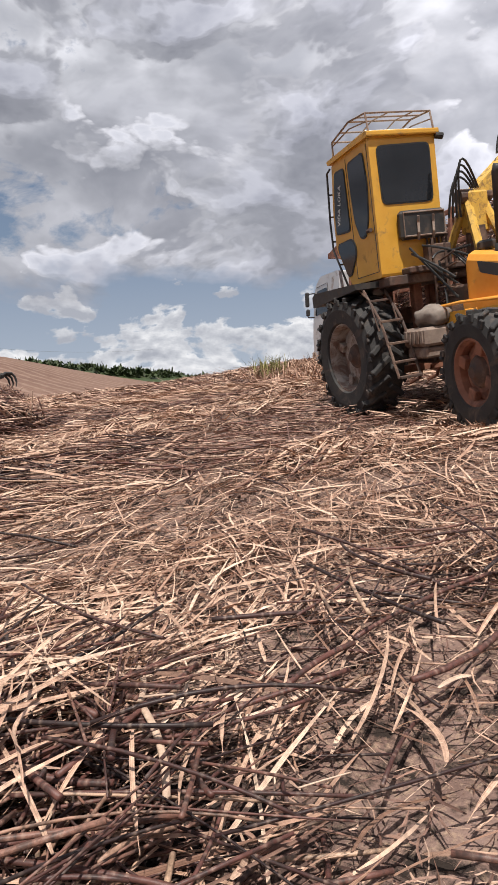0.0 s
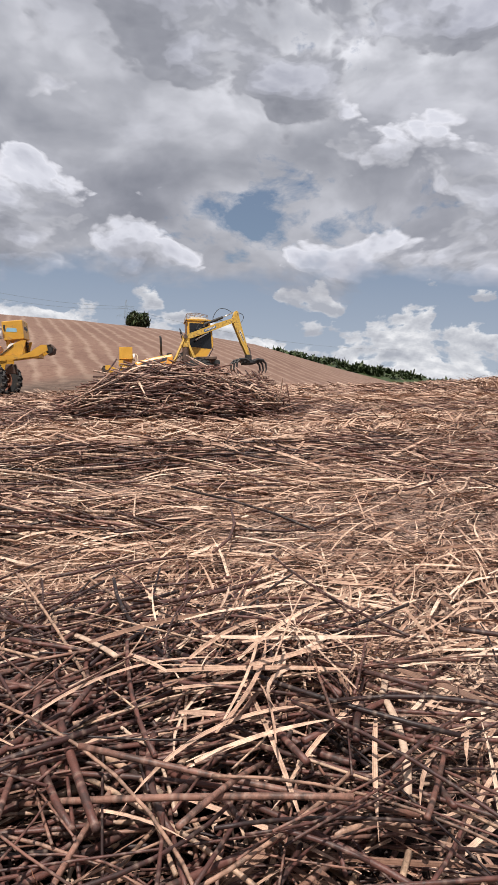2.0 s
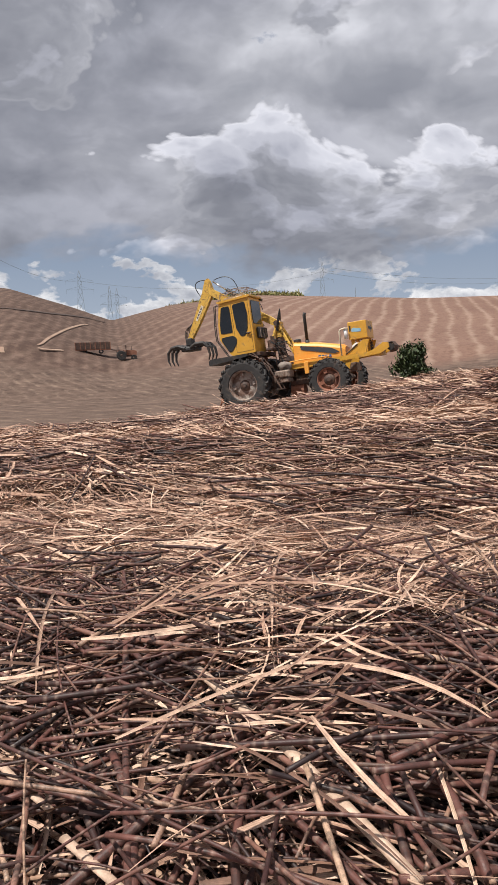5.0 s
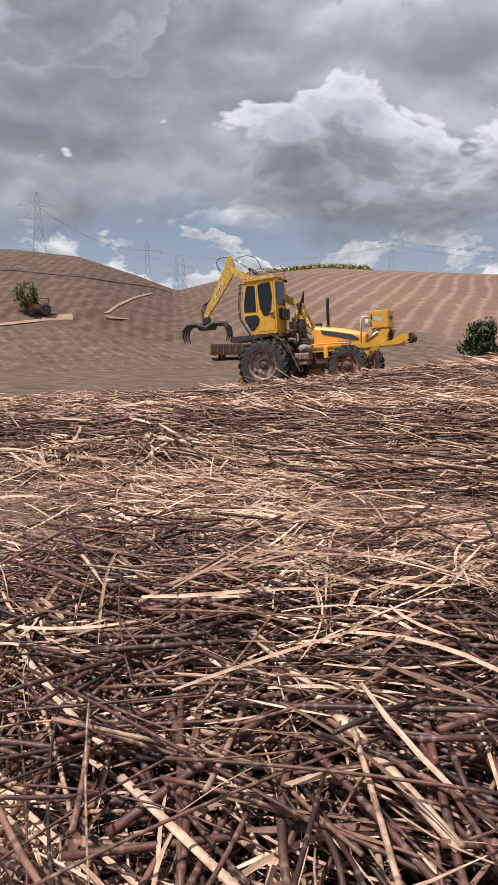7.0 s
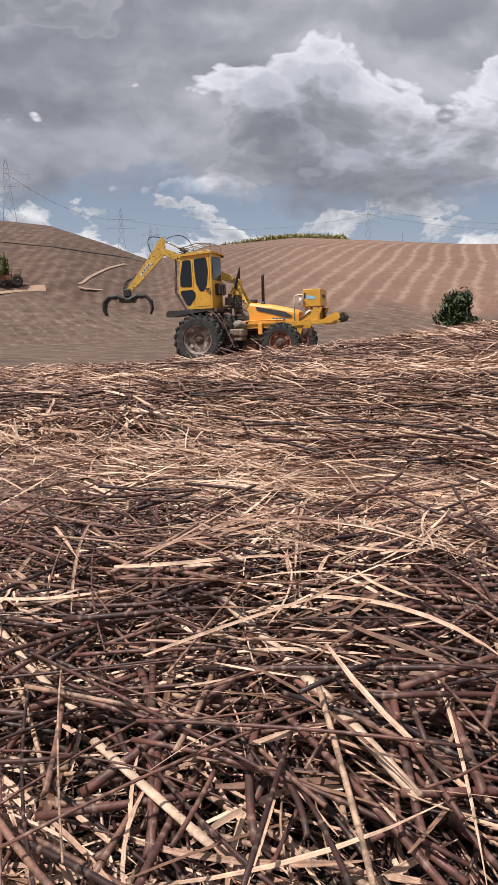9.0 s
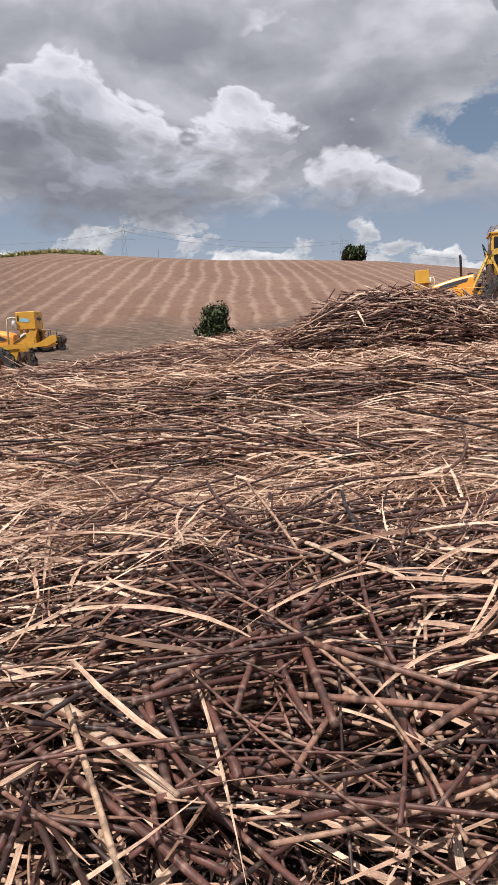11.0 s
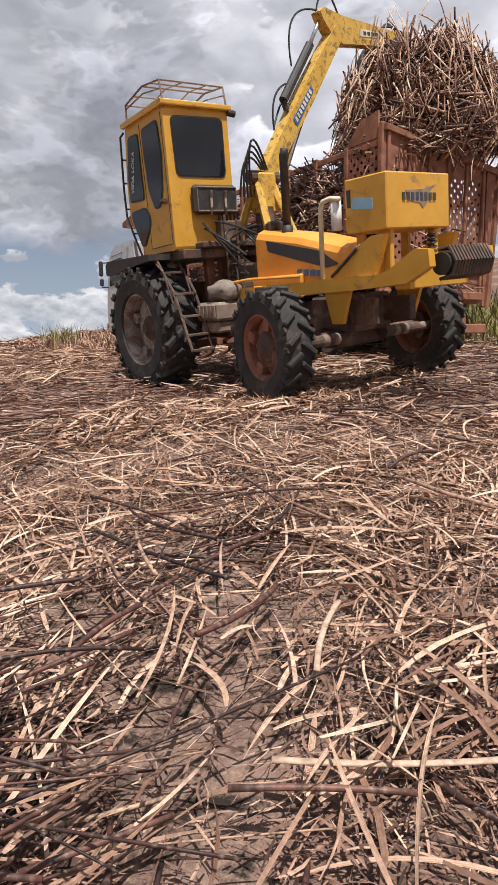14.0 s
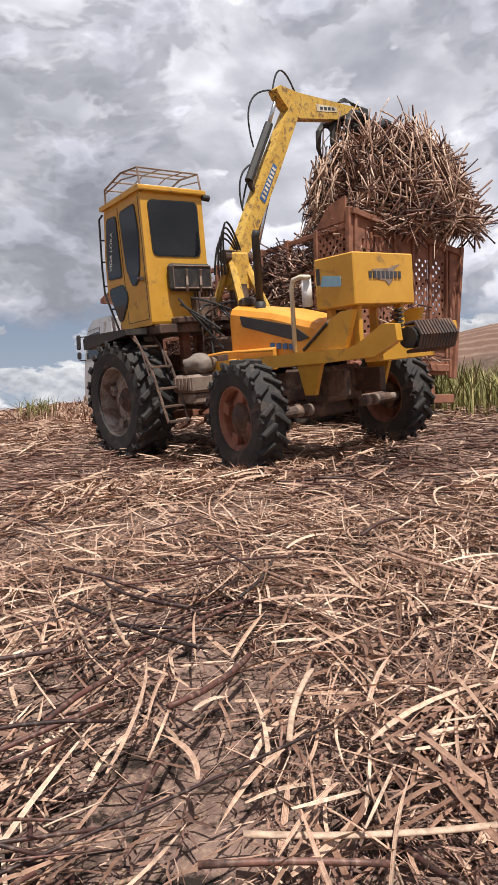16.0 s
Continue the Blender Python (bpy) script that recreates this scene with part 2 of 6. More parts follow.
def soil_material():
    """Red-brown earth near by; mown cane field with pale straw windrows on the slopes beyond; a dirt track."""
    m = bpy.data.materials.new("field_soil")
    m.use_nodes = True
    tr = m.node_tree
    n, M, N, R, X = nodes_of(tr)
    co = tr.nodes.new("ShaderNodeTexCoord").outputs["Object"]
    sep = tr.nodes.new("ShaderNodeSeparateXYZ")
    tr.links.new(co, sep.inputs[0])
    x, y, z = sep.outputs
    r = M("SQRT", M("ADD", M("MULTIPLY", x, x), M("MULTIPLY", y, y)))
    near = X(R(N(co, 3.0, 8, 0.65), [(0.35, (0, 0, 0)), (0.65, (1, 1, 1))]), (0.135, 0.082, 0.067), (0.285, 0.19, 0.158))
    near = X(R(N(co, 45.0, 4, 0.7), [(0.5, (0, 0, 0)), (0.66, (1, 1, 1))]), near, (0.36, 0.25, 0.18))
    near = X(R(N(co, 9.0, 6, 0.7), [(0.51, (0, 0, 0)), (0.62, (1, 1, 1))]), near, (0.034, 0.025, 0.021))
    # black ash of the burnt cane, also painting shade into the heap's gaps
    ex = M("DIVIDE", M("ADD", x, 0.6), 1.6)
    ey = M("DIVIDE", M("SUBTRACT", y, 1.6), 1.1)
    ash_and_shade = M("SUBTRACT", 1.35, M("ADD", M("MULTIPLY", ex, ex), M("MULTIPLY", ey, ey)))
    ash_and_shade = R(M("ADD", ash_and_shade, M("MULTIPLY", M("SUBTRACT", N(co, 1.7, 5, 0.6), 0.5), 3.0)), [(0.3, (0, 0, 0)), (0.75, (1, 1, 1))])
    near = X(M("MULTIPLY", ash_and_shade, 0.93), near, X(N(co, 30.0, 4, 0.7), (0.010, 0.009, 0.010), (0.045, 0.036, 0.034)))
    # windrows up the slope
    warp = M("MULTIPLY", M("SUBTRACT", N(co, 0.008, 2, 0.5), 0.5), 14.0)
    u = M("ADD", M("ADD", M("MULTIPLY", x, 0.985), M("MULTIPLY", y, 0.17)), warp)
    u = M("ADD", u, M("MULTIPLY", M("SUBTRACT", N(co, 0.22, 6, 0.7), 0.5), 2.4))
    stripe = M("PINGPONG", u, 1.75)
    brk = N(co, 0.35, 8, 0.75)
    sm = R(M("ADD", M("DIVIDE", stripe, 1.75), M("MULTIPLY", M("SUBTRACT", brk, 0.5), 1.7)),
           [(0.55, (0, 0, 0)), (1.05, (1, 1, 1))])
    hill = X(R(N(co, 0.05, 6, 0.6), [(0.35, (0, 0, 0)), (0.65, (1, 1, 1))]), (0.155, 0.092, 0.07), (0.205, 0.128, 0.097))
    hill = X(R(N(co, 1.2, 5, 0.7), [(0.45, (0, 0, 0)), (0.7, (1, 1, 1))]), hill, (0.13, 0.075, 0.056))
    leftish = R(M("DIVIDE", M("MULTIPLY", x, -1.0), M("MAXIMUM", y, 1.0)), [(0.40, (0, 0, 0)), (0.74, (1, 1, 1))])
    fur = M("ADD", M("ADD", M("MULTIPLY", x, 0.80), M("MULTIPLY", y, 0.60)), M("MULTIPLY", M("SUBTRACT", N(co, 0.06, 4, 0.6), 0.5), 3.5))
    fr = R(M("ADD", M("MULTIPLY", M("PINGPONG", fur, 0.9), 0.55), M("MULTIPLY", M("SUBTRACT", N(co, 0.4, 9, 0.82), 0.5), 4.5)), [(0.0, (0, 0, 0)), (0.9, (1, 1, 1))])
    hill = X(leftish, hill, X(fr, (0.075, 0.048, 0.038), (0.155, 0.103, 0.080)))
    sm = M("MULTIPLY", sm, M("SUBTRACT", 1.0, M("MULTIPLY", leftish, 0.8)))
    hill = X(M("MULTIPLY", sm, 0.50), hill, (0.33, 0.24, 0.185))
    # flat below: trash rows across, greener brown
    v = M("ADD", M("ADD", M("MULTIPLY", y, 0.9), M("MULTIPLY", x, 0.42)), M("MULTIPLY", M("SUBTRACT", N(co, 0.05, 3, 0.5), 0.5), 5.0))
    st2 = R(M("ADD", M("MULTIPLY", M("PINGPONG", v, 0.75), 0.8), M("MULTIPLY", M("SUBTRACT", N(co, 0.7, 9, 0.82), 0.5), 3.6)),
            [(0.4, (0, 0, 0)), (1.1, (1, 1, 1))])
    flat = X(R(N(co, 0.6, 7, 0.7), [(0.35, (0, 0, 0)), (0.65, (1, 1, 1))]), (0.068, 0.046, 0.037), (0.15, 0.103, 0.080))
    flat = X(M("MULTIPLY", st2, 0.5), flat, (0.28, 0.205, 0.155))
    k1 = R(M("DIVIDE", M("ADD", r, M("MULTIPLY", M("SUBTRACT", N(co, 0.09, 4, 0.6), 0.5), 26.0)), 200.0), [(0.44, (0, 0, 0)), (0.475, (1, 1, 1))])
    col = X(k1, flat, hill)
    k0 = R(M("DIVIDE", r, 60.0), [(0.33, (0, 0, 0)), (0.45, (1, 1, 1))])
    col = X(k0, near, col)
    # green crop beyond the crest
    k2 = R(M("DIVIDE", r, 1000.0), [(0.262, (0, 0, 0)), (0.275, (1, 1, 1))])
    col = X(k2, col, X(N(co, 0.02, 5, 0.6), (0.07, 0.10, 0.035), (0.13, 0.15, 0.06)))
    b = tr.nodes.new("ShaderNodeBsdfPrincipled")
    tr.links.new(col, b.inputs["Base Color"])
    b.inputs["Roughness"].default_value = 0.95
    b.inputs["Specular IOR Level"].default_value = 0.15
    bm = tr.nodes.new("ShaderNodeBump")
    bm.inputs["Strength"].default_value = 0.8
    bm.inputs["Distance"].default_value = 0.03
    tr.links.new(N(co, 14.0, 8, 0.7), bm.inputs["Height"])
    tr.links.new(bm.outputs[0], b.inputs["Normal"])
    o = tr.nodes.new("ShaderNodeOutputMaterial")
    tr.links.new(b.outputs[0], o.inputs[0])
    return m


SOIL = soil_material()
STRAW = plant_material("dry_cane_leaf", [(0.0, (0.150, 0.080, 0.056)), (0.25, (0.320, 0.195, 0.140)), (0.5, (0.520, 0.350, 0.262)),
                                         (0.8, (0.690, 0.500, 0.382)), (1.0, (0.780, 0.620, 0.495))])
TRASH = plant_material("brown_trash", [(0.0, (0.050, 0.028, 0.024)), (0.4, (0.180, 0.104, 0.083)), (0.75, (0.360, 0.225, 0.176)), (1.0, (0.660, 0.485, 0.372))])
CANE = plant_material("burnt_cane", [(0.0, (0.018, 0.010, 0.011)), (0.28, (0.062, 0.027, 0.024)), (0.58, (0.130, 0.056, 0.046)),
                                     (0.82, (0.245, 0.130, 0.097)), (1.0, (0.520, 0.355, 0.250))], rough=0.5, rings=True, streak=False)
FIBRE = plant_material("red_brown_fibre", [(0.0, (0.096, 0.043, 0.030)), (0.5, (0.212, 0.096, 0.057)), (1.0, (0.385, 0.229, 0.145))], streak=False)
LOADMIX = plant_material("harvested_cane", [(0.0, (0.040, 0.018, 0.018)), (0.3, (0.130, 0.058, 0.048)), (0.6, (0.300, 0.160, 0.125)), (1.0, (0.660, 0.475, 0.360))], rough=0.55, rings=True, streak=False)
PALE = plant_material("split_cane", [(0.0, (0.400, 0.275, 0.200)), (1.0, (0.590, 0.445, 0.345))], rough=0.6, streak=False)
GREEN = plant_material("green_blade", [(0.0, (0.13, 0.16, 0.045)), (0.5, (0.26, 0.27, 0.085)), (1.0, (0.46, 0.40, 0.19))])
LEAF = plant_material("dark_foliage", [(0.0, (0.018, 0.035, 0.012)), (0.6, (0.04, 0.07, 0.022)), (1.0, (0.075, 0.11, 0.035))])
LIGHT_LEAF = plant_material("light_foliage", [(0.0, (0.07, 0.09, 0.02)), (0.6, (0.14, 0.17, 0.04)), (1.0, (0.22, 0.24, 0.07))])
BARK = material("bark", (0.10, 0.07, 0.05), (0.16, 0.12, 0.09), 20, 0.9, bump=0.5)
YELLOW = material("yellow_paint", (0.56, 0.285, 0.032), (0.63, 0.335, 0.045), 3, 0.42, dirt=(0.24, 0.15, 0.07), dirt_amount=0.42, dirt_scale=3.5, bump=0.05)
WORN = material("worn_yellow_paint", (0.58, 0.335, 0.05), (0.65, 0.41, 0.08), 4, 0.5, dirt=(0.16, 0.09, 0.05), dirt_amount=0.62, dirt_scale=9.0, bump=0.08)
ORANGE = material("orange_paint", (0.76, 0.31, 0.04), (0.82, 0.38, 0.07), 3, 0.38, dirt=(0.30, 0.17, 0.08), dirt_amount=0.35, dirt_scale=3.0)
RUST = material("rusty_brown_steel", (0.23, 0.095, 0.055), (0.32, 0.14, 0.085), 5, 0.8, dirt=(0.14, 0.06, 0.04), dirt_amount=0.7, dirt_scale=2.2, bump=0.2)
UNDER = material("greasy_underframe", (0.10, 0.052, 0.035), (0.055, 0.04, 0.035), 7, 0.75, dirt=(0.22, 0.14, 0.10), dirt_amount=0.6, bump=0.3)
DUSTY = material("dusty_grey_steel", (0.21, 0.155, 0.125), (0.28, 0.215, 0.175), 8, 0.8, dirt=(0.16, 0.09, 0.06), dirt_amount=0.7, bump=0.2)
RUBBER = material("dusty_rubber", (0.022, 0.021, 0.022), (0.040, 0.037, 0.035), 5, 0.85, dirt=(0.12, 0.088, 0.070), dirt_amount=0.5, dirt_scale=3.0, bump=0.25)
BLACK = material("black_steel", (0.018, 0.017, 0.018), (0.035, 0.032, 0.03), 8, 0.55, dirt=(0.09, 0.065, 0.05), dirt_amount=0.55)
HOSE = material("black_hose", (0.012, 0.012, 0.012), (0.02, 0.02, 0.02), 12, 0.5)
RIM = material("rim_grey_rust", (0.30, 0.26, 0.23), (0.38, 0.33, 0.29), 6, 0.7, dirt=(0.15, 0.08, 0.055), dirt_amount=0.8, dirt_scale=4.0)
REDRIM = material("red_brown_rim", (0.22, 0.085, 0.05), (0.30, 0.13, 0.08), 6, 0.7, dirt=(0.12, 0.06, 0.045), dirt_amount=0.7)
CHROME = material("ram_rod_steel", (0.62, 0.62, 0.62), (0.72, 0.72, 0.72), 10, 0.22, metal=1.0)
GLASS = material("dark_tinted_glass", (0.010, 0.011, 0.013), (0.014, 0.015, 0.018), 2, 0.06, dirt=(0.03, 0.027, 0.025), dirt_amount=0.2)
CREAM = material("cream_roof", (0.66, 0.58, 0.42), (0.72, 0.64, 0.50), 4, 0.6, dirt=(0.35, 0.25, 0.15), dirt_amount=0.5)
SILVER = material("silver_paint", (0.50, 0.51, 0.53), (0.56, 0.57, 0.58), 2, 0.35, metal=0.2, dirt=(0.30, 0.24, 0.20), dirt_amount=0.5, coat=0.3)
WHITE = material("white_paint", (0.74, 0.74, 0.73), (0.80, 0.80, 0.79), 5, 0.6)
DECAL = material("dark_decal", (0.035, 0.04, 0.05), (0.05, 0.055, 0.065), 5, 0.5)
BLUE = material("blue_decal", (0.03, 0.10, 0.28), (0.05, 0.15, 0.36), 9, 0.5)
SKYBLUE = material("pale_blue_decal", (0.22, 0.42, 0.55), (0.30, 0.50, 0.62), 9, 0.5)
ROCK = material("grey_sack", (0.15, 0.12, 0.10), (0.24, 0.20, 0.17), 6, 0.9, bump=0.5, bump_scale=15)
PYLON = material("galvanised_steel", (0.20, 0.21, 0.23), (0.26, 0.27, 0.29), 2, 0.6)
TERRACE = material("dark_bank_earth", (0.045, 0.03, 0.025), (0.085, 0.055, 0.045), 0.8, 0.95, bump=0.4)
TRACK = material("pale_track_earth", (0.25, 0.162, 0.115), (0.32, 0.22, 0.16), 0.5, 0.95)


# ---- mesh helpers ----
def mesh_of(name, verts, faces, mat, smooth=False):
    me = bpy.data.meshes.new(name)
    me.from_pydata([tuple(v) for v in verts], [], faces)
    me.materials.append(mat)
    if smooth:
        for p in me.polygons:
            p.use_smooth = True
    return me


class Build:
    """Collects solid pieces into one mesh."""

    def __init__(self):
        self.v, self.f = [], []

    def add(self, verts, faces):
        k = len(self.v)
        self.v += [Vector(v) for v in verts]
        self.f += [tuple(i + k for i in f) for f in faces]
        return self

    def box(self, x0, x1, y0, y1, z0, z1, c=0.012, m=None):
        """A box with chamfered edges."""
        bm = bmesh.new()
        bmesh.ops.create_cube(bm, size=1)
        for v in bm.verts:
            v.co = Vector(((x0 + x1) / 2 + v.co.x * (x1 - x0), (y0 + y1) / 2 + v.co.y * (y1 - y0), (z0 + z1) / 2 + v.co.z * (z1 - z0)))
        c = min(c, 0.3 * min(abs(x1 - x0), abs(y1 - y0), abs(z1 - z0)))
        if c > 0.0005:
            bmesh.ops.bevel(bm, geom=bm.edges[:], offset=c, segments=1, affect="EDGES")
        self._take(bm, m)
        return self

    def _take(self, bm, m=None):
        bm.verts.index_update()
        vs = [(m @ v.co if m else v.co.copy()) for v in bm.verts]
        self.add(vs, [[v.index for v in f.verts] for f in bm.faces])
        bm.free()

    def tube(self, pts, r, n=8, cap=True):
        """A round bar along points; r is one radius or one for each point."""
        pts = [Vector(p) for p in pts]
        rs = r if isinstance(r, (list, tuple)) else [r] * len(pts)
        k = len(self.v)
        prev = None
        for i, p in enumerate(pts):
            d = (pts[min(i + 1, len(pts) - 1)] - pts[max(i - 1, 0)]).normalized()
            if prev is None:
                a = d.orthogonal().normalized()
            else:
                a = (prev - d * prev.dot(d)).normalized()
            prev = a
            b = d.cross(a)
            for j in range(n):
                t = 2 * math.pi * j / n
                self.v.append(p + (a * math.cos(t) + b * math.sin(t)) * rs[i])
        for i in range(len(pts) - 1):
            for j in range(n):
                self.f.append((k + i * n + j, k + i * n + (j + 1) % n, k + (i + 1) * n + (j + 1) % n, k + (i + 1) * n + j))
        if cap:
            self.f.append(tuple(k + j for j in reversed(range(n))))
            self.f.append(tuple(k + (len(pts) - 1) * n + j for j in range(n)))
        return self

    def prism(self, poly, axis, a, b):
        """A flat outline pushed from a to b along an axis; the outline's two numbers are the other axes in order."""
        k, n = len(self.v), len(poly)
        for s in (a, b):
            for p, q in poly:
                self.v.append(Vector({"x": (s, p, q), "y": (p, s, q), "z": (p, q, s)}[axis]))
        self.f.append(tuple(k + i for i in range(n)))
        self.f.append(tuple(k + n + i for i in reversed(range(n))))
        for i in range(n):
            j = (i + 1) % n
            self.f.append((k + i, k + n + i, k + n + j, k + j))
        return self

    def lathe(self, prof, n=36, centre=(0, 0, 0)):
        """Profile of (radius, y) turned round the y axis, closed on itself."""
        k, m = len(self.v), len(prof)
        c = Vector(centre)
        for i in range(n):
            t = 2 * math.pi * i / n
            for r, y in prof:
                self.v.append(c + Vector((r * math.cos(t), y, r * math.sin(t))))
        for i in range(n):
            for j in range(m):
                a, b = k + i * m, k + ((i + 1) % n) * m
                self.f.append((a + j, a + (j + 1) % m, b + (j + 1) % m, b + j))
        return self

    def mesh(self, name, mat, smooth=False):
        me = mesh_of(name, self.v, self.f, mat)
        bm = bmesh.new()
        bm.from_mesh(me)
        bmesh.ops.recalc_face_normals(bm, faces=bm.faces[:])
        bm.to_mesh(me)
        bm.free()
        if smooth:
            for p in me.polygons:
                p.use_smooth = True
        return me


def part(name, b, mat, parent, label="", smooth=False, at=None):
    ob = new(name, b.mesh(name, mat, smooth) if isinstance(b, Build) else b)
    ob.parent = parent
    if at is not None:
        ob.matrix_basis = at
    if label:
        ob["label"] = label
    return ob


def rounded(poly, r=0.06, seg=3):
    """The outline with its corners rounded."""
    out = []
    n = len(poly)
    for i in range(n):
        p0, p, p1 = (Vector(poly[(i + k) % n]) for k in (-1, 0, 1))
        a, b = (p0 - p), (p1 - p)
        k = min(r, a.length * 0.45, b.length * 0.45)
        s, e = p + a.normalized() * k, p + b.normalized() * k
        for j in range(seg + 1):
            t = j / seg
            out.append(tuple(s * (1 - t) ** 2 + p * 2 * t * (1 - t) + e * t ** 2))
    return out


def arc(p, q, lift, n=9, side=(0, 0, 1)):
    """Points of a hose that hangs or arches between two places."""
    p, q, s = Vector(p), Vector(q), Vector(side)
    return [p.lerp(q, i / (n - 1)) + s * (lift * 4 * (i / (n - 1)) * (1 - i / (n - 1))) for i in range(n)]


# ---- value noise and the lie of the land ----
_tab = np.random.RandomState(7).rand(256, 256)


def vnoise(x, y):
    xi, yi = np.floor(x).astype(int), np.floor(y).astype(int)
    fx, fy = x - xi, y - yi
    fx, fy = fx * fx * (3 - 2 * fx), fy * fy * (3 - 2 * fy)
    a, b = _tab[xi % 256, yi % 256], _tab[(xi + 1) % 256, yi % 256]
    c, d = _tab[xi % 256, (yi + 1) % 256], _tab[(xi + 1) % 256, (yi + 1) % 256]
    return (a * (1 - fx) + b * fx) * (1 - fy) + (c * (1 - fx) + d * fx) * fy


def fbm(x, y, o=4):
    s, a, t = 0, 0.5, 0
    for i in range(o):
        s, t, a = s + a * vnoise(x * 2 ** i + 17 * i, y * 2 ** i + 5 * i), t + a, a / 2
    return s / t


def step(a, b, v):
    t = np.clip((v - a) / (b - a), 0, 1)
    return t * t * (3 - 2 * t)


CREST_TURN = [-180, -120, -95, -80, -70, -60, -45, -30, -22, -17, -10, -2.6, 5, 11, 18, 25, 32, 37, 40.5, 45, 50, 60, 80, 120, 180]
CREST_RISE = [1, 1, 4, 6, 6.2, 4.2, -0.6, -0.9, -0.7, 0.35, 1.95, 2.75, 3.1, 3.2, 3.6, 3.9, 3.35, 2.3, 3.5, 4.8, 5.2, 5, 3, 1, 1]


def land(x, y):
    """Height of the ground; the eye is at 0."""
    x, y = np.asarray(x, float), np.asarray(y, float)
    r = np.hypot(x, y) + 1e-6
    turn = np.degrees(np.arctan2(-x, y))
    near = -1.17 + 0.0645 * np.clip(x, -16, 14) + 0.0141 * np.clip(y, -20, 40)
    near -= 0.0021 * np.clip(y - 14, 0, 22) ** 2
    near -= 1.15 * (1 - np.exp(-(np.clip(-x - 4, 0, 40) / 5.5) ** 1.5)) * step(8, 17.5, y)
    near -= 0.25 * np.exp(-((x - 7.0) / 2.4) ** 2 - ((y - 6.8) / 3.2) ** 2)
    near += 0.25 * step(9, 15, x) * step(4, 12, y) * (1 - step(20, 30, y))
    near += 0.05 * (fbm(x * 0.8, y * 0.8) - 0.5) * 2
    crest = np.interp(turn, CREST_TURN, CREST_RISE)
    cd = 255 - 60 * step(36, 44, turn) - 130 * step(-52, -66, turn)
    top = np.tan(np.radians(crest)) * cd
    base = -4.6 + 3.6 * step(-14, -32, turn)
    k = np.clip((r - 70) / (cd - 70), 0, None)
    rise = np.where(k < 1, np.sin(np.clip(k, 0, 1) * math.pi / 2) ** 1.25, 1.0)
    far = base + (top - base) * rise - np.clip(r - cd, 0, 400) * 0.045 - np.clip(r - cd - 400, 0, 3000) * 0.004
    far += 1.2 * (fbm(x * 0.012, y * 0.012) - 0.5) * step(60, 120, r) * (1 - step(cd * 0.8, cd, r))
    far += 0.7 * (step(97, 99, r + 8 * (fbm(x * 0.02, y * 0.02, 2) - 0.5)) - 1) * step(4, 8, turn) * step(60, 70, r)
    b = step(26, 72, r)
    return near * (1 - b) + far * b


def heaps(x, y):
    """Extra height of the loose trash over the soil."""
    h = 0.10 * np.exp(-((x - 0.25) / 1.0) ** 2 - ((y - 2.0) / 0.55) ** 2)
    h = h + 0.06 * np.exp(-((x + 1.3) / 0.8) ** 2 - ((y - 1.7) / 0.7) ** 2)
    band = np.exp(-((y - 6.6 - 0.16 * x) / 1.1) ** 2) * step(4.5, 2.0, x) * step(-14, -8, x)
    h = h + 0.16 * band
    band2 = np.exp(-((y - 15.5 - 0.5 * x) / 2.2) ** 2) * step(1, -3, x) * step(-20, -12, x)
    return h + 0.05 * band2 + 0.05 * fbm(x * 1.7, y * 1.7, 3)


def make_ground():
    az = np.concatenate([np.arange(-100, 80, 0.45), np.arange(80, 260, 3.0)])
    rr = [0.05]
    while rr[-1] < 3800:
        rr.append(rr[-1] + max(0.055, rr[-1] * 0.028))
    rr = np.array(rr)
    A, Rr = np.meshgrid(np.radians(az), rr, indexing="ij")
    x, y = -np.sin(A) * Rr, np.cos(A) * Rr
    z = land(x, y)
    fine = step(0.2, 1.2, Rr) * (1 - step(25, 40, Rr))
    z = z + fine * (0.035 * (fbm(x * 4, y * 4, 4) - 0.5) * 2 + 0.6 * heaps(x, y) - 0.03)
    na, nr = len(az), len(rr)
    verts = np.stack([x, y, z], -1).reshape(-1, 3)
    i = np.arange(na)[:, None] * nr + np.arange(nr - 1)[None]
    j = ((np.arange(na) + 1) % na)[:, None] * nr + np.arange(nr - 1)[None]
    quads = np.stack([i, i + 1, j + 1, j], -1).reshape(-1, 4)
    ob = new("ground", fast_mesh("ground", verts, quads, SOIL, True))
    tagged(ob, "red-brown cane field soil with mown slopes beyond", "ground", kind="structure")


def fast_mesh(name, verts, quads, mat, smooth=False, along=None):
    me = bpy.data.meshes.new(name)
    me.vertices.add(len(verts))
    me.vertices.foreach_set("co", np.ascontiguousarray(verts, dtype=np.float32).ravel())
    nq = len(quads)
    me.loops.add(nq * 4)
    me.loops.foreach_set("vertex_index", np.ascontiguousarray(quads, dtype=np.int32).ravel())
    me.polygons.add(nq)
    me.polygons.foreach_set("loop_start", np.arange(0, nq * 4, 4, dtype=np.int32))
    me.polygons.foreach_set("loop_total", np.full(nq, 4, dtype=np.int32))
    if smooth:
        me.polygons.foreach_set("use_smooth", np.ones(nq, dtype=bool))
    me.update(calc_edges=True)
    if along is not None:
        a = me.attributes.new("along", "FLOAT", "POINT")
        a.data.foreach_set("value", np.ascontiguousarray(along, dtype=np.float32))
    me.materials.append(mat)
    return me


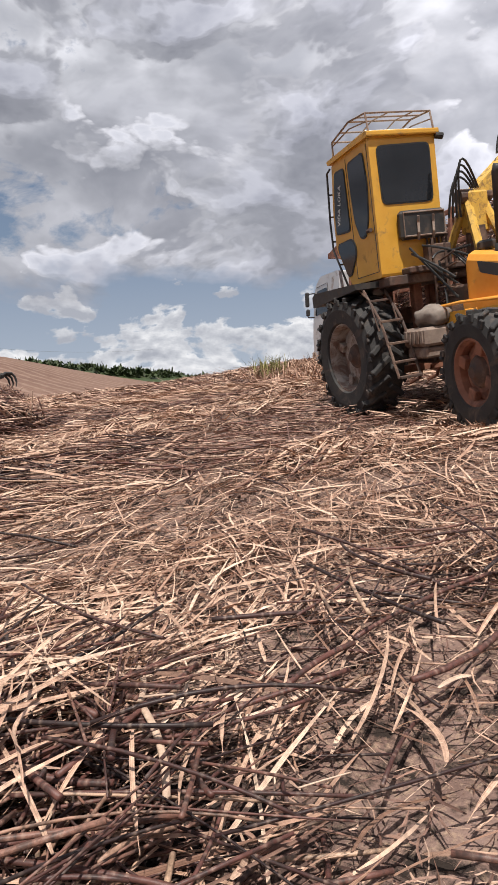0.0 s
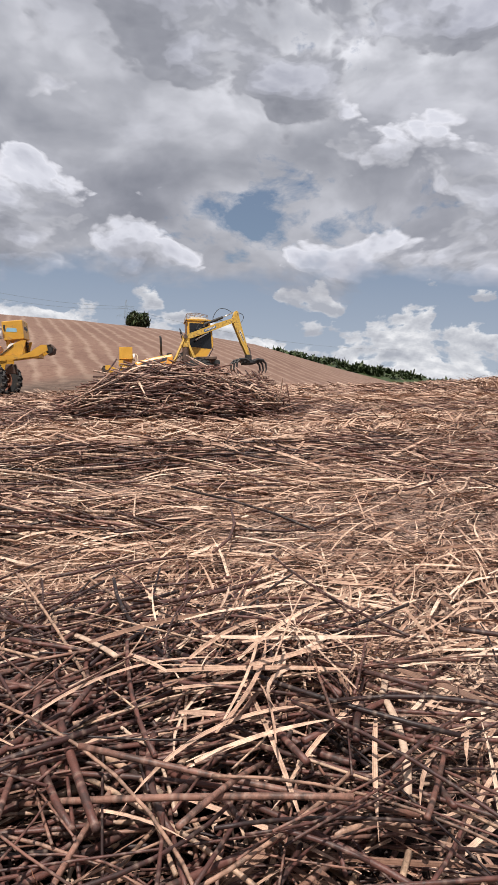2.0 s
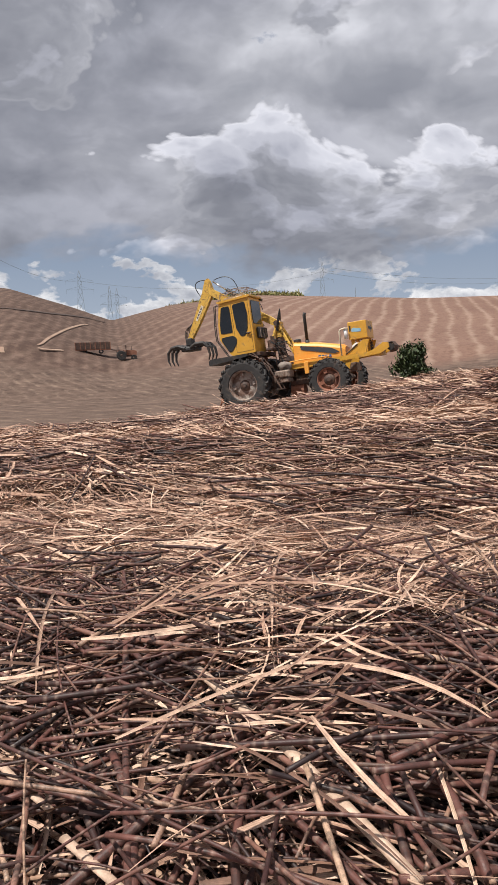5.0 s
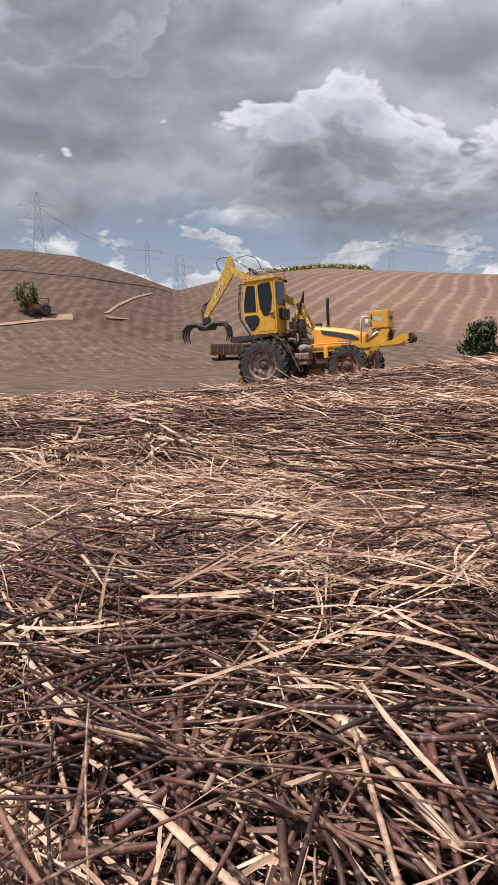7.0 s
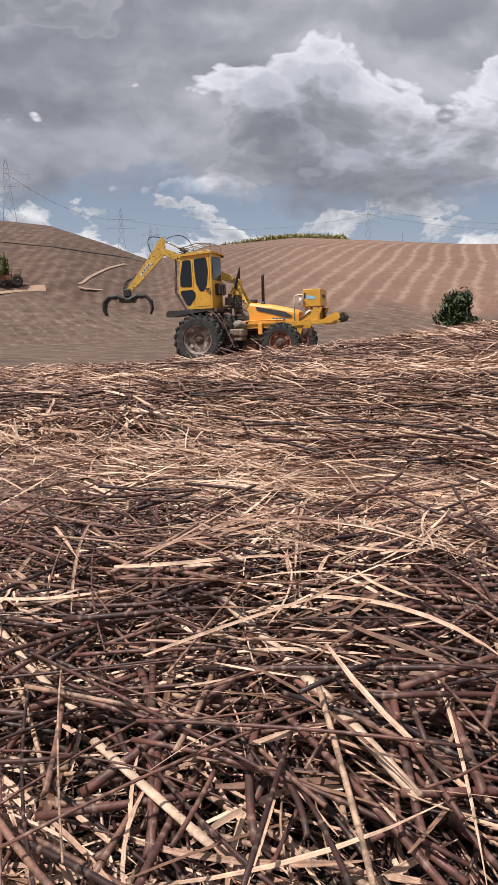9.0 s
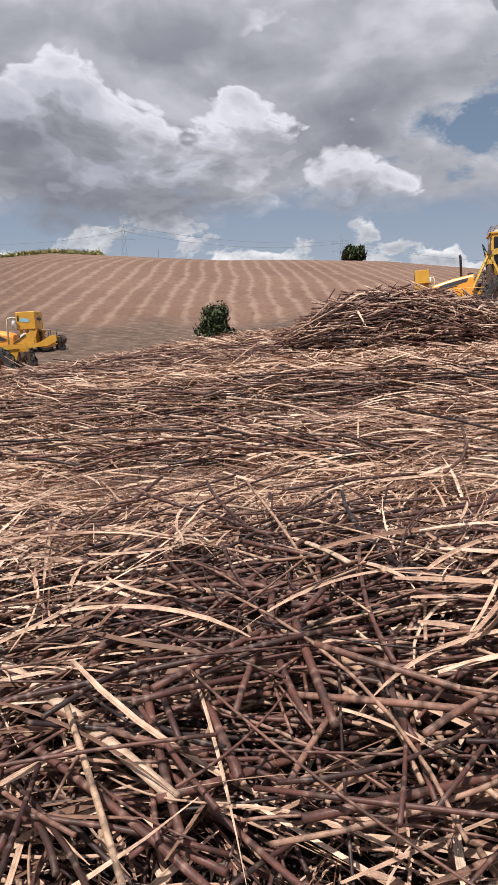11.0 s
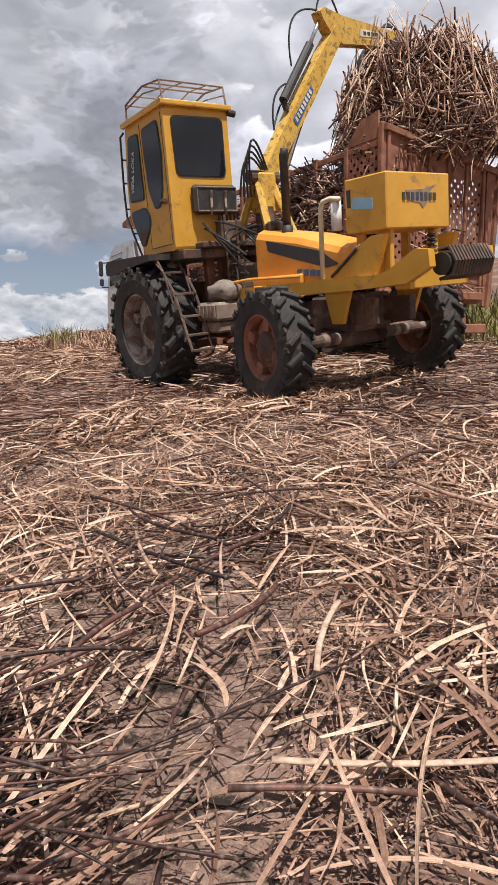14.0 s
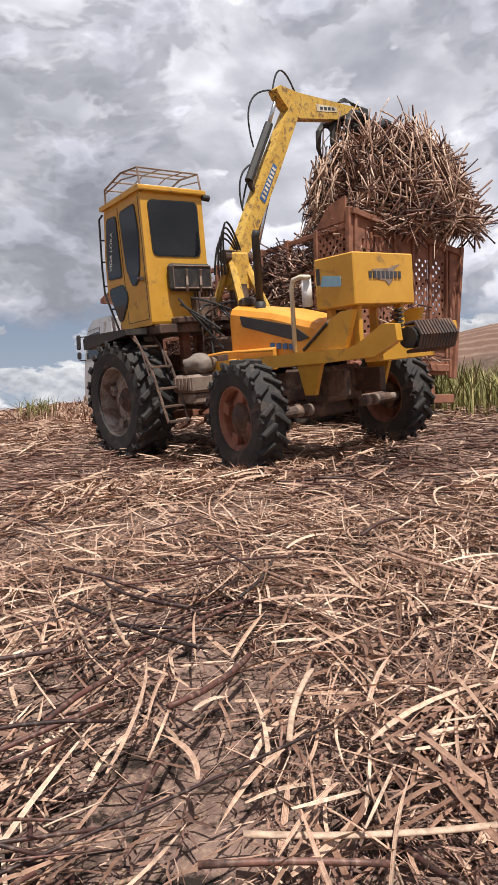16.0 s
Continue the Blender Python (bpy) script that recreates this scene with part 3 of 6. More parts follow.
def blades(rng, c, ang, length, width, lift, bend, segs=5, rise=0.0, fold=0.25, droop=0.0):
    """Dry leaves: folded strips that lie, arch and twist. Returns vertices and quads."""
    n = len(c)
    s = np.linspace(-0.5, 0.5, segs + 1)[None, :]
    L, W = length[:, None], width[:, None]
    a = ang[:, None] + bend[:, None] * s
    dx, dy = np.cos(a), np.sin(a)
    px = c[:, 0:1] + np.cumsum(np.concatenate([np.zeros((n, 1)), dx[:, 1:] * L / segs], 1), 1) - (dx * L / (segs + 1)).sum(1, keepdims=True) / 2
    py = c[:, 1:2] + np.cumsum(np.concatenate([np.zeros((n, 1)), dy[:, 1:] * L / segs], 1), 1) - (dy * L / (segs + 1)).sum(1, keepdims=True) / 2
    pz = c[:, 2:3] + lift[:, None] * (1 - (2 * s) ** 2) + rise * L * s if np.isscalar(rise) else c[:, 2:3] + lift[:, None] * (1 - (2 * s) ** 2) + rise[:, None] * L * s
    if not np.isscalar(droop) or droop:
        pz = pz - droop * (s + 0.5) ** 2 * L
    taper = np.clip(1.15 - (2 * np.abs(s + 0.08)) ** 3, 0.12, 1)
    roll = rng.uniform(-0.9, 0.9, (n, 1)) + rng.uniform(-0.8, 0.8, (n, 1)) * s
    nx, ny = -dy, dx
    w = W * taper / 2
    out = np.zeros((n, segs + 1, 3, 3))
    for k, side in enumerate((-1, 0, 1)):
        out[:, :, k, 0] = px + nx * w * side * np.cos(roll)
        out[:, :, k, 1] = py + ny * w * side * np.cos(roll)
        out[:, :, k, 2] = pz + w * side * np.sin(roll) - (fold * w if side == 0 else 0)
    base = (np.arange(n) * (segs + 1) * 3)[:, None, None]
    i = (np.arange(segs) * 3)[None, :, None] + np.arange(2)[None, None, :] + base
    q = np.stack([i, i + 1, i + 4, i + 3], -1).reshape(-1, 4)
    return out.reshape(-1, 3), q


def stalks(rng, c, d, length, rad, bend, segs=4, sides=6):
    """Cane stalks: round, a little bent, closed at the ends. c: middle; d: direction."""
    n = len(c)
    s = np.linspace(-0.5, 0.5, segs + 1)
    d = d / np.linalg.norm(d, axis=1, keepdims=True)
    up = np.tile(np.array([[0, 0, 1.0]]), (n, 1))
    a = np.cross(d, up)
    la = np.linalg.norm(a, axis=1, keepdims=True)
    a = np.where(la < 1e-3, np.array([[1.0, 0, 0]]), a / np.maximum(la, 1e-6))
    b = np.cross(a, d)
    ph = rng.uniform(0, 6.28, n)
    bv = (a * np.cos(ph)[:, None] + b * np.sin(ph)[:, None] * 0.4) * bend[:, None]
    P = c[:, None] + d[:, None] * (s[None, :, None] * length[:, None, None]) + bv[:, None] * (1 - (2 * s) ** 2)[None, :, None]
    th = np.arange(sides) * 2 * math.pi / sides
    R = rad[:, None] * (1 - 0.12 * (s + 0.5))[None]
    ring = (a[:, None, None] * np.cos(th)[None, None, :, None] + b[:, None, None] * np.sin(th)[None, None, :, None]) * R[:, :, None, None]
    V = P[:, :, None] + ring
    V = np.concatenate([np.broadcast_to(P[:, :1, None], (n, 1, sides, 3)), V, np.broadcast_to(P[:, -1:, None], (n, 1, sides, 3))], 1)
    al = (s[None] + 0.5) * length[:, None]
    al = np.concatenate([al[:, :1], al, al[:, -1:]], 1)[:, :, None].repeat(sides, 2)
    m = segs + 3
    base = (np.arange(n) * m * sides)[:, None, None]
    i = (np.arange(m - 1) * sides)[None, :, None]
    j = np.arange(sides)[None, None]
    q = np.stack([base + i + j, base + i + (j + 1) % sides, base + i + sides + (j + 1) % sides, base + i + sides + j], -1).reshape(-1, 4)
    return V.reshape(-1, 3), q, al.ravel()


make_ground()


# ---- loaders ----
BASE, BOOM, STICK = Vector((-1.0, -0.35, 3.05)), 3.1, 2.1


def wheel_parts(parent, name, x, y, hub_z, r, w, rim_mat, lugs, side):
    """A bar-lug tractor wheel; its axle runs along y."""
    wh = new(name)
    wh.parent = parent
    wh.matrix_basis = Matrix.Translation((x, y, hub_z))
    rr = r * 0.56
    b = Build()
    b.lathe([(rr, -w * .42), (rr + .03, -w * .5), (r * .80, -w * .52), (r * .92, -w * .46), (r * .945, -w * .2), (r * .95, 0),
             (r * .945, w * .2), (r * .92, w * .46), (r * .80, w * .52), (rr + .03, w * .5), (rr, w * .42)], 40)
    for k in range(lugs):
        for s in (-1, 1):
            t = 2 * math.pi * (k + (0.5 if s > 0 else 0)) / lugs
            m = pose(0, 0, 0, 0, -math.degrees(t), 0) @ pose(r * .955, s * w * .26, 0, s * 38, 0, 0)
            b.box(-.05, .045, -w * .31, w * .31, -.032 * r / .8, .032 * r / .8, 0.012, m)
            m2 = pose(0, 0, 0, 0, -math.degrees(t + s * 0.0), 0) @ pose(r * .9, s * w * .5, -s * 0 + .17 * r, 0, 0, 0)
            b.box(-.06, .04, -.02, .02, -.035, .035, 0.008, m2)
    part("tyre", b, RUBBER, wh)
    rim = Build()
    rim.lathe([(rr + .02, -w * .44), (rr + .02, w * .44), (rr - .015, w * .44), (rr - .05, w * .30), (rr - .06, 0), (rr - .05, -w * .30), (rr - .015, -w * .44)], 36)
    dz = side * w * 0.02
    rim.lathe([(rr - .04, dz), (rr * .62, dz + side * .05), (rr * .30, dz + side * .05), (rr * .30, dz + side * .02), (rr * .62, dz + side * .02), (rr - .04, dz - side * .03)], 36)
    for k in range(4):
        t = k * math.pi / 2 + .4
        m = pose(0, 0, 0, 0, -math.degrees(t), 0) @ pose(rr * .78, dz + side * .07, 0)
        rim.box(-.09, .09, -.05, .05, -.07, .07, .01, m)
    part("rim", rim, rim_mat, wh)
    hub = Build()
    hub.lathe([(.001, dz + side * .16), (.07, dz + side * .16), (.10, dz + side * .13), (.17, dz + side * .09), (.20, dz + side * .05), (.2, dz - side * .1), (.001, dz - side * .1)], 20)
    for k in range(8):
        t = k * math.pi / 4
        hub.lathe([(.001, dz + side * .085), (.014, dz + side * .085), (.014, dz + side * .04), (.001, dz + side * .04)], 6,
                  (.135 * math.cos(t), 0.0 + side * .02, .135 * math.sin(t)))
    part("hub", hub, UNDER, wh)
    return wh


def make_loader():
    L = new("cane_loader")
    P = lambda name, b, mat, label="", smooth=False, parent=None: part(name, b, mat, parent or L, label, smooth)
    # underframe and axles
    b = Build()
    for s in (-1, 1):
        b.box(-3.95, .5, s * .34 - .06, s * .34 + .06, .82, 1.14)
    b.box(-.75, .55, -.42, .42, .62, 1.30, .03).box(-2.2, -1.4, -.4, .4, .62, 1.2, .05)
    b.box(-3.5, -2.85, -.45, .45, .72, 1.2, .04).box(-2.9, -1.9, -.5, .05, .55, .8, .05)
    P("chassis", b, UNDER)
    b = Build().tube([(0, -1.35, .85), (0, 1.35, .85)], .13, 12).tube([(0, -.5, .85), (0, .5, .85)], .22, 12)
    P("front_axle", b, UNDER, smooth=False)
    b = Build().tube([(-3.17, -1.5, .65), (-3.17, 1.5, .65)], .085, 12).box(-3.32, -3.02, -.45, .45, .52, .82, .04)
    P("rear_axle", b, UNDER)
    for s in (-1, 1):
        P("steering_ram", Build().tube([(-3.42, s * .35, .66), (-3.42, s * 1.05, .66)], .075, 12), UNDER)
        P("ram_rod", Build().tube([(-3.42, s * 1.05, .66), (-3.42, s * 1.32, .66)], .06, 12), DUSTY, "pale dusty ram end", True)
        for y in (.57, .75):
            P("ram_collar", Build().tube([(-3.42, s * (y - .05), .66), (-3.42, s * (y + .05), .66)], .079, 12), DUSTY, "pale collar", True)
    # main beams, box end
    for s in (-1, 1):
        b = Build().prism([(-1.2, 1.20), (-1.2, 1.38), (-4.35, 1.42), (-4.5, 1.46), (-4.88, 1.66), (-5.06, 1.64), (-5.08, 1.46), (-4.75, 1.30), (-3.9, 1.26)], "y", (.68 if s > 0 else -.36) - .05, (.68 if s > 0 else -.36) + .05)
        P("side_beam", b, YELLOW, "long yellow side beam")
        b = Build().prism([(-3.40, 1.27), (-3.85, 1.27), (-3.70, .86), (-3.52, .86)], "y", s * .66 - .03, s * .66 + .03)
        P("gusset", b, YELLOW)
        b = Build().box(-2.3, -2.14, s * .80 - .05, s * .80 + .05, .98, 1.40)
        P("step_bracket", b, ORANGE)
        b = Build().tube([(-1.25, s * .80, 1.46), (-2.0, s * .80, 1.50), (-3.1, s * .80, 1.48)], .022, 8)
        P("side_rail", b, ORANGE)
    b = Build().box(-4.78, -4.55, -.36, .68, 1.24, 1.44)
    P("rear_crossbeam", b, YELLOW)
    b = Build().tube([(-5.09, -.18, 1.48), (-5.09, .56, 1.48)], .12, 14)
    roller = P("rear_roller", b, BLACK, "dark ribbed roller at the rear")
    for k in range(13):
        y = -.14 + k * .054
        b = Build().tube([(-5.04, y, 1.32), (-5.20, y, 1.36), (-5.25, y, 1.50), (-5.16, y, 1.65), (-5.02, y, 1.63)], .021, 6)
        part("rib", b, UNDER, roller)
    # fender wedges and engine hood
    for s in (-1, 1):
        b = Build().prism([(-3.5, 1.42), (-4.25, 1.42), (-4.42, 1.86), (-4.22, 1.86), (-3.95, 1.74), (-3.7, 1.58)], "y", s * .64 - .04, s * .64 + .04)
        P("rear_fender", b, YELLOW)
        b = Build().tube([(-3.55, s * .69, 1.44), (-4.0, s * .69, 1.74)], .02, 6)
        P("strap", b, BLACK)
    b = Build().lathe([(.001, -.02), (.19, -.02), (.2, 0), (.19, .02), (.001, .02)], 24, (-3.95, .54, 1.60))
    P("pulley_disc", b, WHITE, "pale round disc")
    b = Build()
    secs = []
    for x, zt, w in ((-1.68, 2.16, .97), (-1.72, 2.20, 1.0), (-2.6, 2.06, 1.0), (-3.50, 1.84, .97), (-3.60, 1.76, .9)):
        zb = 1.40
        secs.append([(x, -.42 * w, zb), (x, .42 * w, zb), (x, .42 * w, zt - .14), (x, .38 * w, zt - .06), (x, .28 * w, zt - .015), (x, 0, zt), (x, -.28 * w, zt - .015), (x, -.38 * w, zt - .06), (x, -.42 * w, zt - .14)])
    n = len(secs[0])
    b.add([v for c in secs for v in c], [tuple(range(n)), tuple(reversed(range(4 * n, 5 * n)))] +
          [(a * n + k, a * n + (k + 1) % n, (a + 1) * n + (k + 1) % n, (a + 1) * n + k) for a in range(4) for k in range(n)])
    hood_ob = P("hood", b, ORANGE, "orange engine hood with dark stripe")
    for s in (-1, 1):
        st = Build().prism(rounded([(-1.95, 2.02), (-3.1, 1.78), (-3.40, 1.60), (-3.2, 1.56), (-2.0, 1.86)], .03), "y", s * .424, s * .434)
        part("stripe", st, DECAL, hood_ob)
        for k in range(4):
            st = Build().box(-2.60 - k * .13, -2.69 - k * .13, min(s * .424, s * .432), max(s * .424, s * .432), 1.50 - .012 * k, 1.58 - .012 * k, 0)
            part("lettering_bar", st, BLUE, hood_ob)
    b = Build().box(-1.7, -1.15, -.40, .40, 1.25, 1.75, .04).box(-1.6, -1.2, .42, .62, 1.1, 1.5, .03)
    P("engine", b, UNDER)
    for s in (-1, 1):
        b = Build().box(-2.75, -1.66, s * .47 - .035, s * .47 + .035, 1.20, 1.52, .02)
        P("engine_side_plate", b, ORANGE)
    b = Build().tube([(-2.2, .22, 1.98), (-2.2, .22, 2.2)], .08, 12).tube([(-2.2, .22, 2.15), (-2.21, .22, 3.12), (-2.25, .22, 3.2)], .058, 12)
    P("exhaust", b, BLACK, "black exhaust stack", True)
    b = Build().lathe([(.001, 0), (.12, 0), (.14, .03), (.14, .10), (.1, .13), (.001, .13)], 18)
    m = part("air_cleaner_cap", b, BLACK, L, at=Matrix.Translation((-1.80, .12, 2.17)) @ pose(0, 0, 0, 90, 0, 0))
    # rear box
    b = Build().box(-4.36, -3.70, -.56, .56, 1.92, 2.54, .015)
    bx = P("tool_box", b, YELLOW, "square yellow steel box")
    d = Build().prism([(-.30, 2.41), (-.05, 2.35), (.24, 2.34), (.16, 2.22), (.0, 2.20), (-.06, 2.14), (-.14, 2.21), (-.18, 2.34)], "x", -4.366, -4.360)
    part("emblem", d, DUSTY, bx)
    for k in range(8):
        y = .28 - k * .078
        d = Build().box(-4.372, -4.364, y - .028, y + .022, 2.23, 2.315, 0)
        part("lettering_bar", d, DECAL, bx)
    d = Build().prism(rounded([(-3.8, 2.20), (-4.15, 2.16), (-4.15, 2.28), (-3.85, 2.33)], .02), "y", .561, .567)
    part("badge", d, SKYBLUE, bx)
    d = Build().box(-3.80, -3.74, .56, .568, 2.22, 2.42, 0)
    part("slot", d, BLACK, bx)
    for s in (-1, 1):
        for x in (-4.23, -3.80):
            P("box_post", Build().box(x - .06, x + .06, s * .40 - .035, s * .40 + .035, 1.40, 1.93), YELLOW)
    b = Build()
    b.tube([(-4.30 + .05 * math.cos(k * .8), -.30 + .05 * math.sin(k * .8), 1.45 + k * .007) for k in range(60)], .014, 5)
    P("spring", b, BLACK)
    b = Build().tube([(-3.40, .70, 1.42), (-3.42, .70, 2.26), (-3.46, .70, 2.33), (-3.60, .70, 2.35), (-3.72, .66, 2.33)], .03, 8)
    P("grab_rail", b, CREAM, "bent pale tube rail", True)
    b = Build().tube([(-3.62, .63, 1.98), (-3.62, .63, 2.34)], .065, 14)
    P("canister", b, WHITE, "pale grey canister", True)
    # wheels
    for s in (1, -1):
        wheel_parts(L, "front_wheel", 0, s * 1.33, .88, .97, .60, RIM, 20, s)
        wheel_parts(L, "rear_wheel", -3.17, s * 1.42, .66, .72, .37, REDRIM, 18, s)
    # cab
    prof = [(-.82, 2.02), (.12, 2.02), (.52, 2.66), (.50, 3.2), (.37, 3.97), (-.82, 4.03)]
    b = Build().prism(rounded(prof, .05, 2), "y", .12, 1.25)
    cab = P("cab", b, YELLOW, "tall yellow operator cab with dark windows")

    def pane(name, poly, axis, a, out, r=.07):
        g = Build().prism(rounded(poly, r), axis, a, a + out * .012)
        part("gasket", g, HOSE, cab)
        c = Vector((sum(p[0] for p in poly) / len(poly), sum(p[1] for p in poly) / len(poly)))
        inner = [tuple(c + (Vector(p) - c) * (1 - .028 / max(.1, (Vector(p) - c).length))) for p in poly]
        return part(name, Build().prism(rounded(inner, r), axis, a + out * .004, a + out * .016), GLASS, cab)

    pane("window", [(-.04, 2.84), (.44, 2.86), (.43, 3.2), (.30, 3.82), (-.03, 3.82)], "y", 1.25, 1)
    pane("window", [(-.15, 3.84), (-.64, 3.88), (-.70, 3.4), (-.63, 2.88), (-.50, 2.66), (-.34, 2.66), (-.20, 2.95), (-.16, 3.4)], "y", 1.25, 1)
    pane("window", [(-.16, 2.62), (-.04, 2.74), (.42, 2.72), (.45, 2.62), (.20, 2.16), (.08, 2.16), (-.16, 2.46)], "y", 1.25, 1)
    pane("window", [(.44, 2.50), (.43, 3.2), (.30, 3.82), (-.70, 3.88), (-.72, 2.62)], "y", .12, -1)
    pane("rear_window", [(.23, 3.06), (1.12, 3.06), (1.14, 3.90), (.22, 3.92)], "x", -.82, -1, .1)
    pane("windscreen", [(.22, 2.80), (1.15, 2.80), (1.12, 3.55), (.25, 3.55)], "x", .505, 1, .1)
    for q in ([(-.10, 2.10), (-.09, 3.92)], [(-.76, 2.12), (-.75, 3.95)], [(-.76, 2.12), (-.10, 2.10)]):
        part("door_seam", Build().tube([(x, 1.252, z) for x, z in q], .006, 5), BLACK, cab)
    g = Build().box(-.70, -.56, 1.25, 1.30, 2.72, 2.77).tube([(-.62, 1.29, 2.74), (-.74, 1.31, 2.74)], .03, 8)
    part("door_handle", g, UNDER, cab)
    g = Build().box(-.97, -.82, .14, .92, 2.52, 2.94, .05)
    gr = part("radiator_grille", g, BLACK, cab, "dark grille box under the rear window")
    g = Build().tube([(-.975, .18, 2.56), (-.975, .88, 2.56), (-.975, .88, 2.90), (-.975, .18, 2.90), (-.975, .18, 2.56)], .014, 6)
    part("grille_rim", g, DUSTY, gr)
    for y in (.40, .66):
        g = Build().tube([(-.98, y, 2.50), (-1.03, y + .02, 2.60), (-.99, y - .01, 2.74), (-1.02, y, 2.84)], .02, 6)
        part("grille_hose", g, DUSTY, gr)
    g = Build().prism(rounded([(-.88, 4.02), (.42, 3.96), (.44, 4.03), (-.88, 4.10)], .02, 2), "y", .07, 1.30)
    rf = part("roof", g, YELLOW, cab)
    g = Build().prism(rounded([(-.72, 4.09), (.25, 4.04), (.15, 4.13), (-.6, 4.19)], .04, 2), "y", .1, 1.15)
    part("roof_cap", g, CREAM, rf)
    g = Build()
    for y in (.14, 1.24):
        g.tube([(.30, y, 4.02), (.28, y, 4.28), (-.30, y, 4.40), (-.80, y, 4.36), (-.85, y, 4.08)], .016, 6)
        g.tube([(.28, y, 4.22), (-.30, y, 4.30), (-.81, y, 4.24)], .011, 6)
    for x, z in ((.28, 4.28), (.0, 4.34), (-.30, 4.40), (-.55, 4.38), (-.80, 4.36)):
        g.tube([(x, .14, z), (x, 1.24, z)], .013, 6)
    for y in (.42, .84):
        g.tube([(.28, y, 4.28), (-.30, y, 4.40), (-.80, y, 4.36)], .010, 6)
    part("roof_rack", g, DUSTY, cab, "tubular roof rack")
    g = Build()
    for y in (1.12, 1.24):
        g.tube([(.28, y, 2.02), (.66, y, 2.66), (.66, y, 3.1), (.58, y, 3.88), (.46, y, 3.92)], .018, 6)
    for z, x in ((2.4, .51), (2.8, .66), (3.2, .65), (3.55, .61)):
        g.tube([(x, 1.12, z), (x, 1.24, z)], .014, 6)
    part("front_guard", g, BLACK, cab)
    g = Build().lathe([(.001, 0), (.06, 0), (.06, .05), (.04, .1), (.001, .11)], 12)
    part("beacon", g, BLACK, cab, at=Matrix.Translation((.34, 1.18, 3.99)) @ pose(0, 0, 0, 90, 0, 0))
    g = Build().tube([(-.84, .12, 4.0), (-.86, .0, 3.98)], .05, 10)
    part("work_lamp", g, BLACK, cab)
    # deck under the cab, posts, ladder
    b = Build().prism([(-.62, 1.90), (-.62, 1.99), (.82, 1.99), (.92, 1.93), (.92, 1.76), (.84, 1.76)], "y", .55, 1.62)
    P("mudguard", b, BLACK, "black flat mudguard deck")
    b = Build().box(-.95, .6, -.5, 1.2, 1.88, 2.02)
    P("deck", b, UNDER)
    b = Build()
    for x in (-.6, .25):
        for y in (-.3, .55):
            b.box(x - .07, x + .07, y - .07, y + .07, 1.1, 1.95)
    b.box(-.7, .35, -.1, .4, 1.25, 1.55, .03)
    P("cab_post", b, RUST)
    b = Build()
    for y in (1.46, 1.10):
        b.tube([(-.50, y, 1.98), (-1.02, y + .03, 1.42), (-1.12, y + .03, 1.22), (-1.42, y + .04, .55)], .022, 6)
    for z, x in ((1.70, -.76), (1.38, -1.04), (1.05, -1.19), (.78, -1.31), (.56, -1.41)):
        b.box(x - .05, x + .05, 1.13, 1.50, z - .018, z + .018, .005)
    for y in (1.46, 1.10):
        b.tube([(-.36, y, 1.96), (-.80, y + .04, 1.72), (-1.02, y + .05, 1.25)], .016, 6)
    P("ladder", b, UNDER, "dusty steel ladder")
    # battery step, sack, tank
    b = Build().box(-1.65, -1.05, .55, 1.15, .95, 1.22, .04).box(-1.6, -1.1, .58, 1.12, .78, .94, .03)
    P("battery_tray", b, DUSTY, "dusty battery tray")
    b = Build()
    for k in range(5):
        b.box(-1.58 + k * .1, -1.52 + k * .1, 1.15, 1.17, 1.0, 1.18, .004)
    P("tray_rib", b, DUSTY)
    bm = bmesh.new()
    bmesh.ops.create_icosphere(bm, subdivisions=3, radius=1)
    for v in bm.verts:
        k = 1 + .30 * noise.noise(v.co * 1.7) + .16 * noise.noise(v.co * 4.5)
        v.co = Vector((-1.42 + v.co.x * .26 * k, .86 + v.co.y * .24 * k, 1.36 + v.co.z * .17 * k))
    b = Build()
    b._take(bm)
    P("sack", b, ROCK, "crumpled grey sack", True)
    b = Build().tube([(-1.9, .2, .42), (-1.4, .2, .42)], .26, 16)
    P("drum", b, RUST)
    # boom tower, hydraulic valves and hoses
    b = Build()
    for y0, y1 in ((-.62, -.48), (.05, -.22)):
        b.tube([(-.55, y0, 1.85), (BASE.x, y1, BASE.z)], .065, 6)
        b.tube([(-1.75, y0, 1.5), (BASE.x, y1, BASE.z)], .065, 6)
    b.box(BASE.x - .14, BASE.x + .14, BASE.y - .17, BASE.y + .17, 2.5, BASE.z + .06, .03)
    P("boom_tower", b, WORN)
    b = Build().tube([(BASE.x, BASE.y - .28, BASE.z), (BASE.x, BASE.y + .28, BASE.z)], .11, 12).tube([(BASE.x, BASE.y, 1.2), (BASE.x, BASE.y, 2.6)], .16, 12)
    P("slew_post", b, UNDER)
    b = Build().box(-.98, -.76, .1, .5, 2.1, 2.42, .02)
    for k in range(6):
        b.tube([(-.9, .12 + k * .07, 2.4), (-.9, .12 + k * .07, 2.56)], .018, 6)
    b.box(-1.05, -.8, -.5, .9, 2.02, 2.12, .02)
    P("valve_bank", b, UNDER)
    rng = random.Random(4)
    for k in range(9):
        p = (-.95 - rng.random() * .15, .0 + rng.random() * .9, 2.1 + rng.random() * .35)
        q = (-1.2 - rng.random() * .5, -.2 + rng.random() * .9, 1.4 + rng.random() * .9)
        P("hydraulic_hose", Build().tube(arc(p, q, -.10 + rng.random() * .4, 9, (-.3, .5, .4)), .017, 6), HOSE)
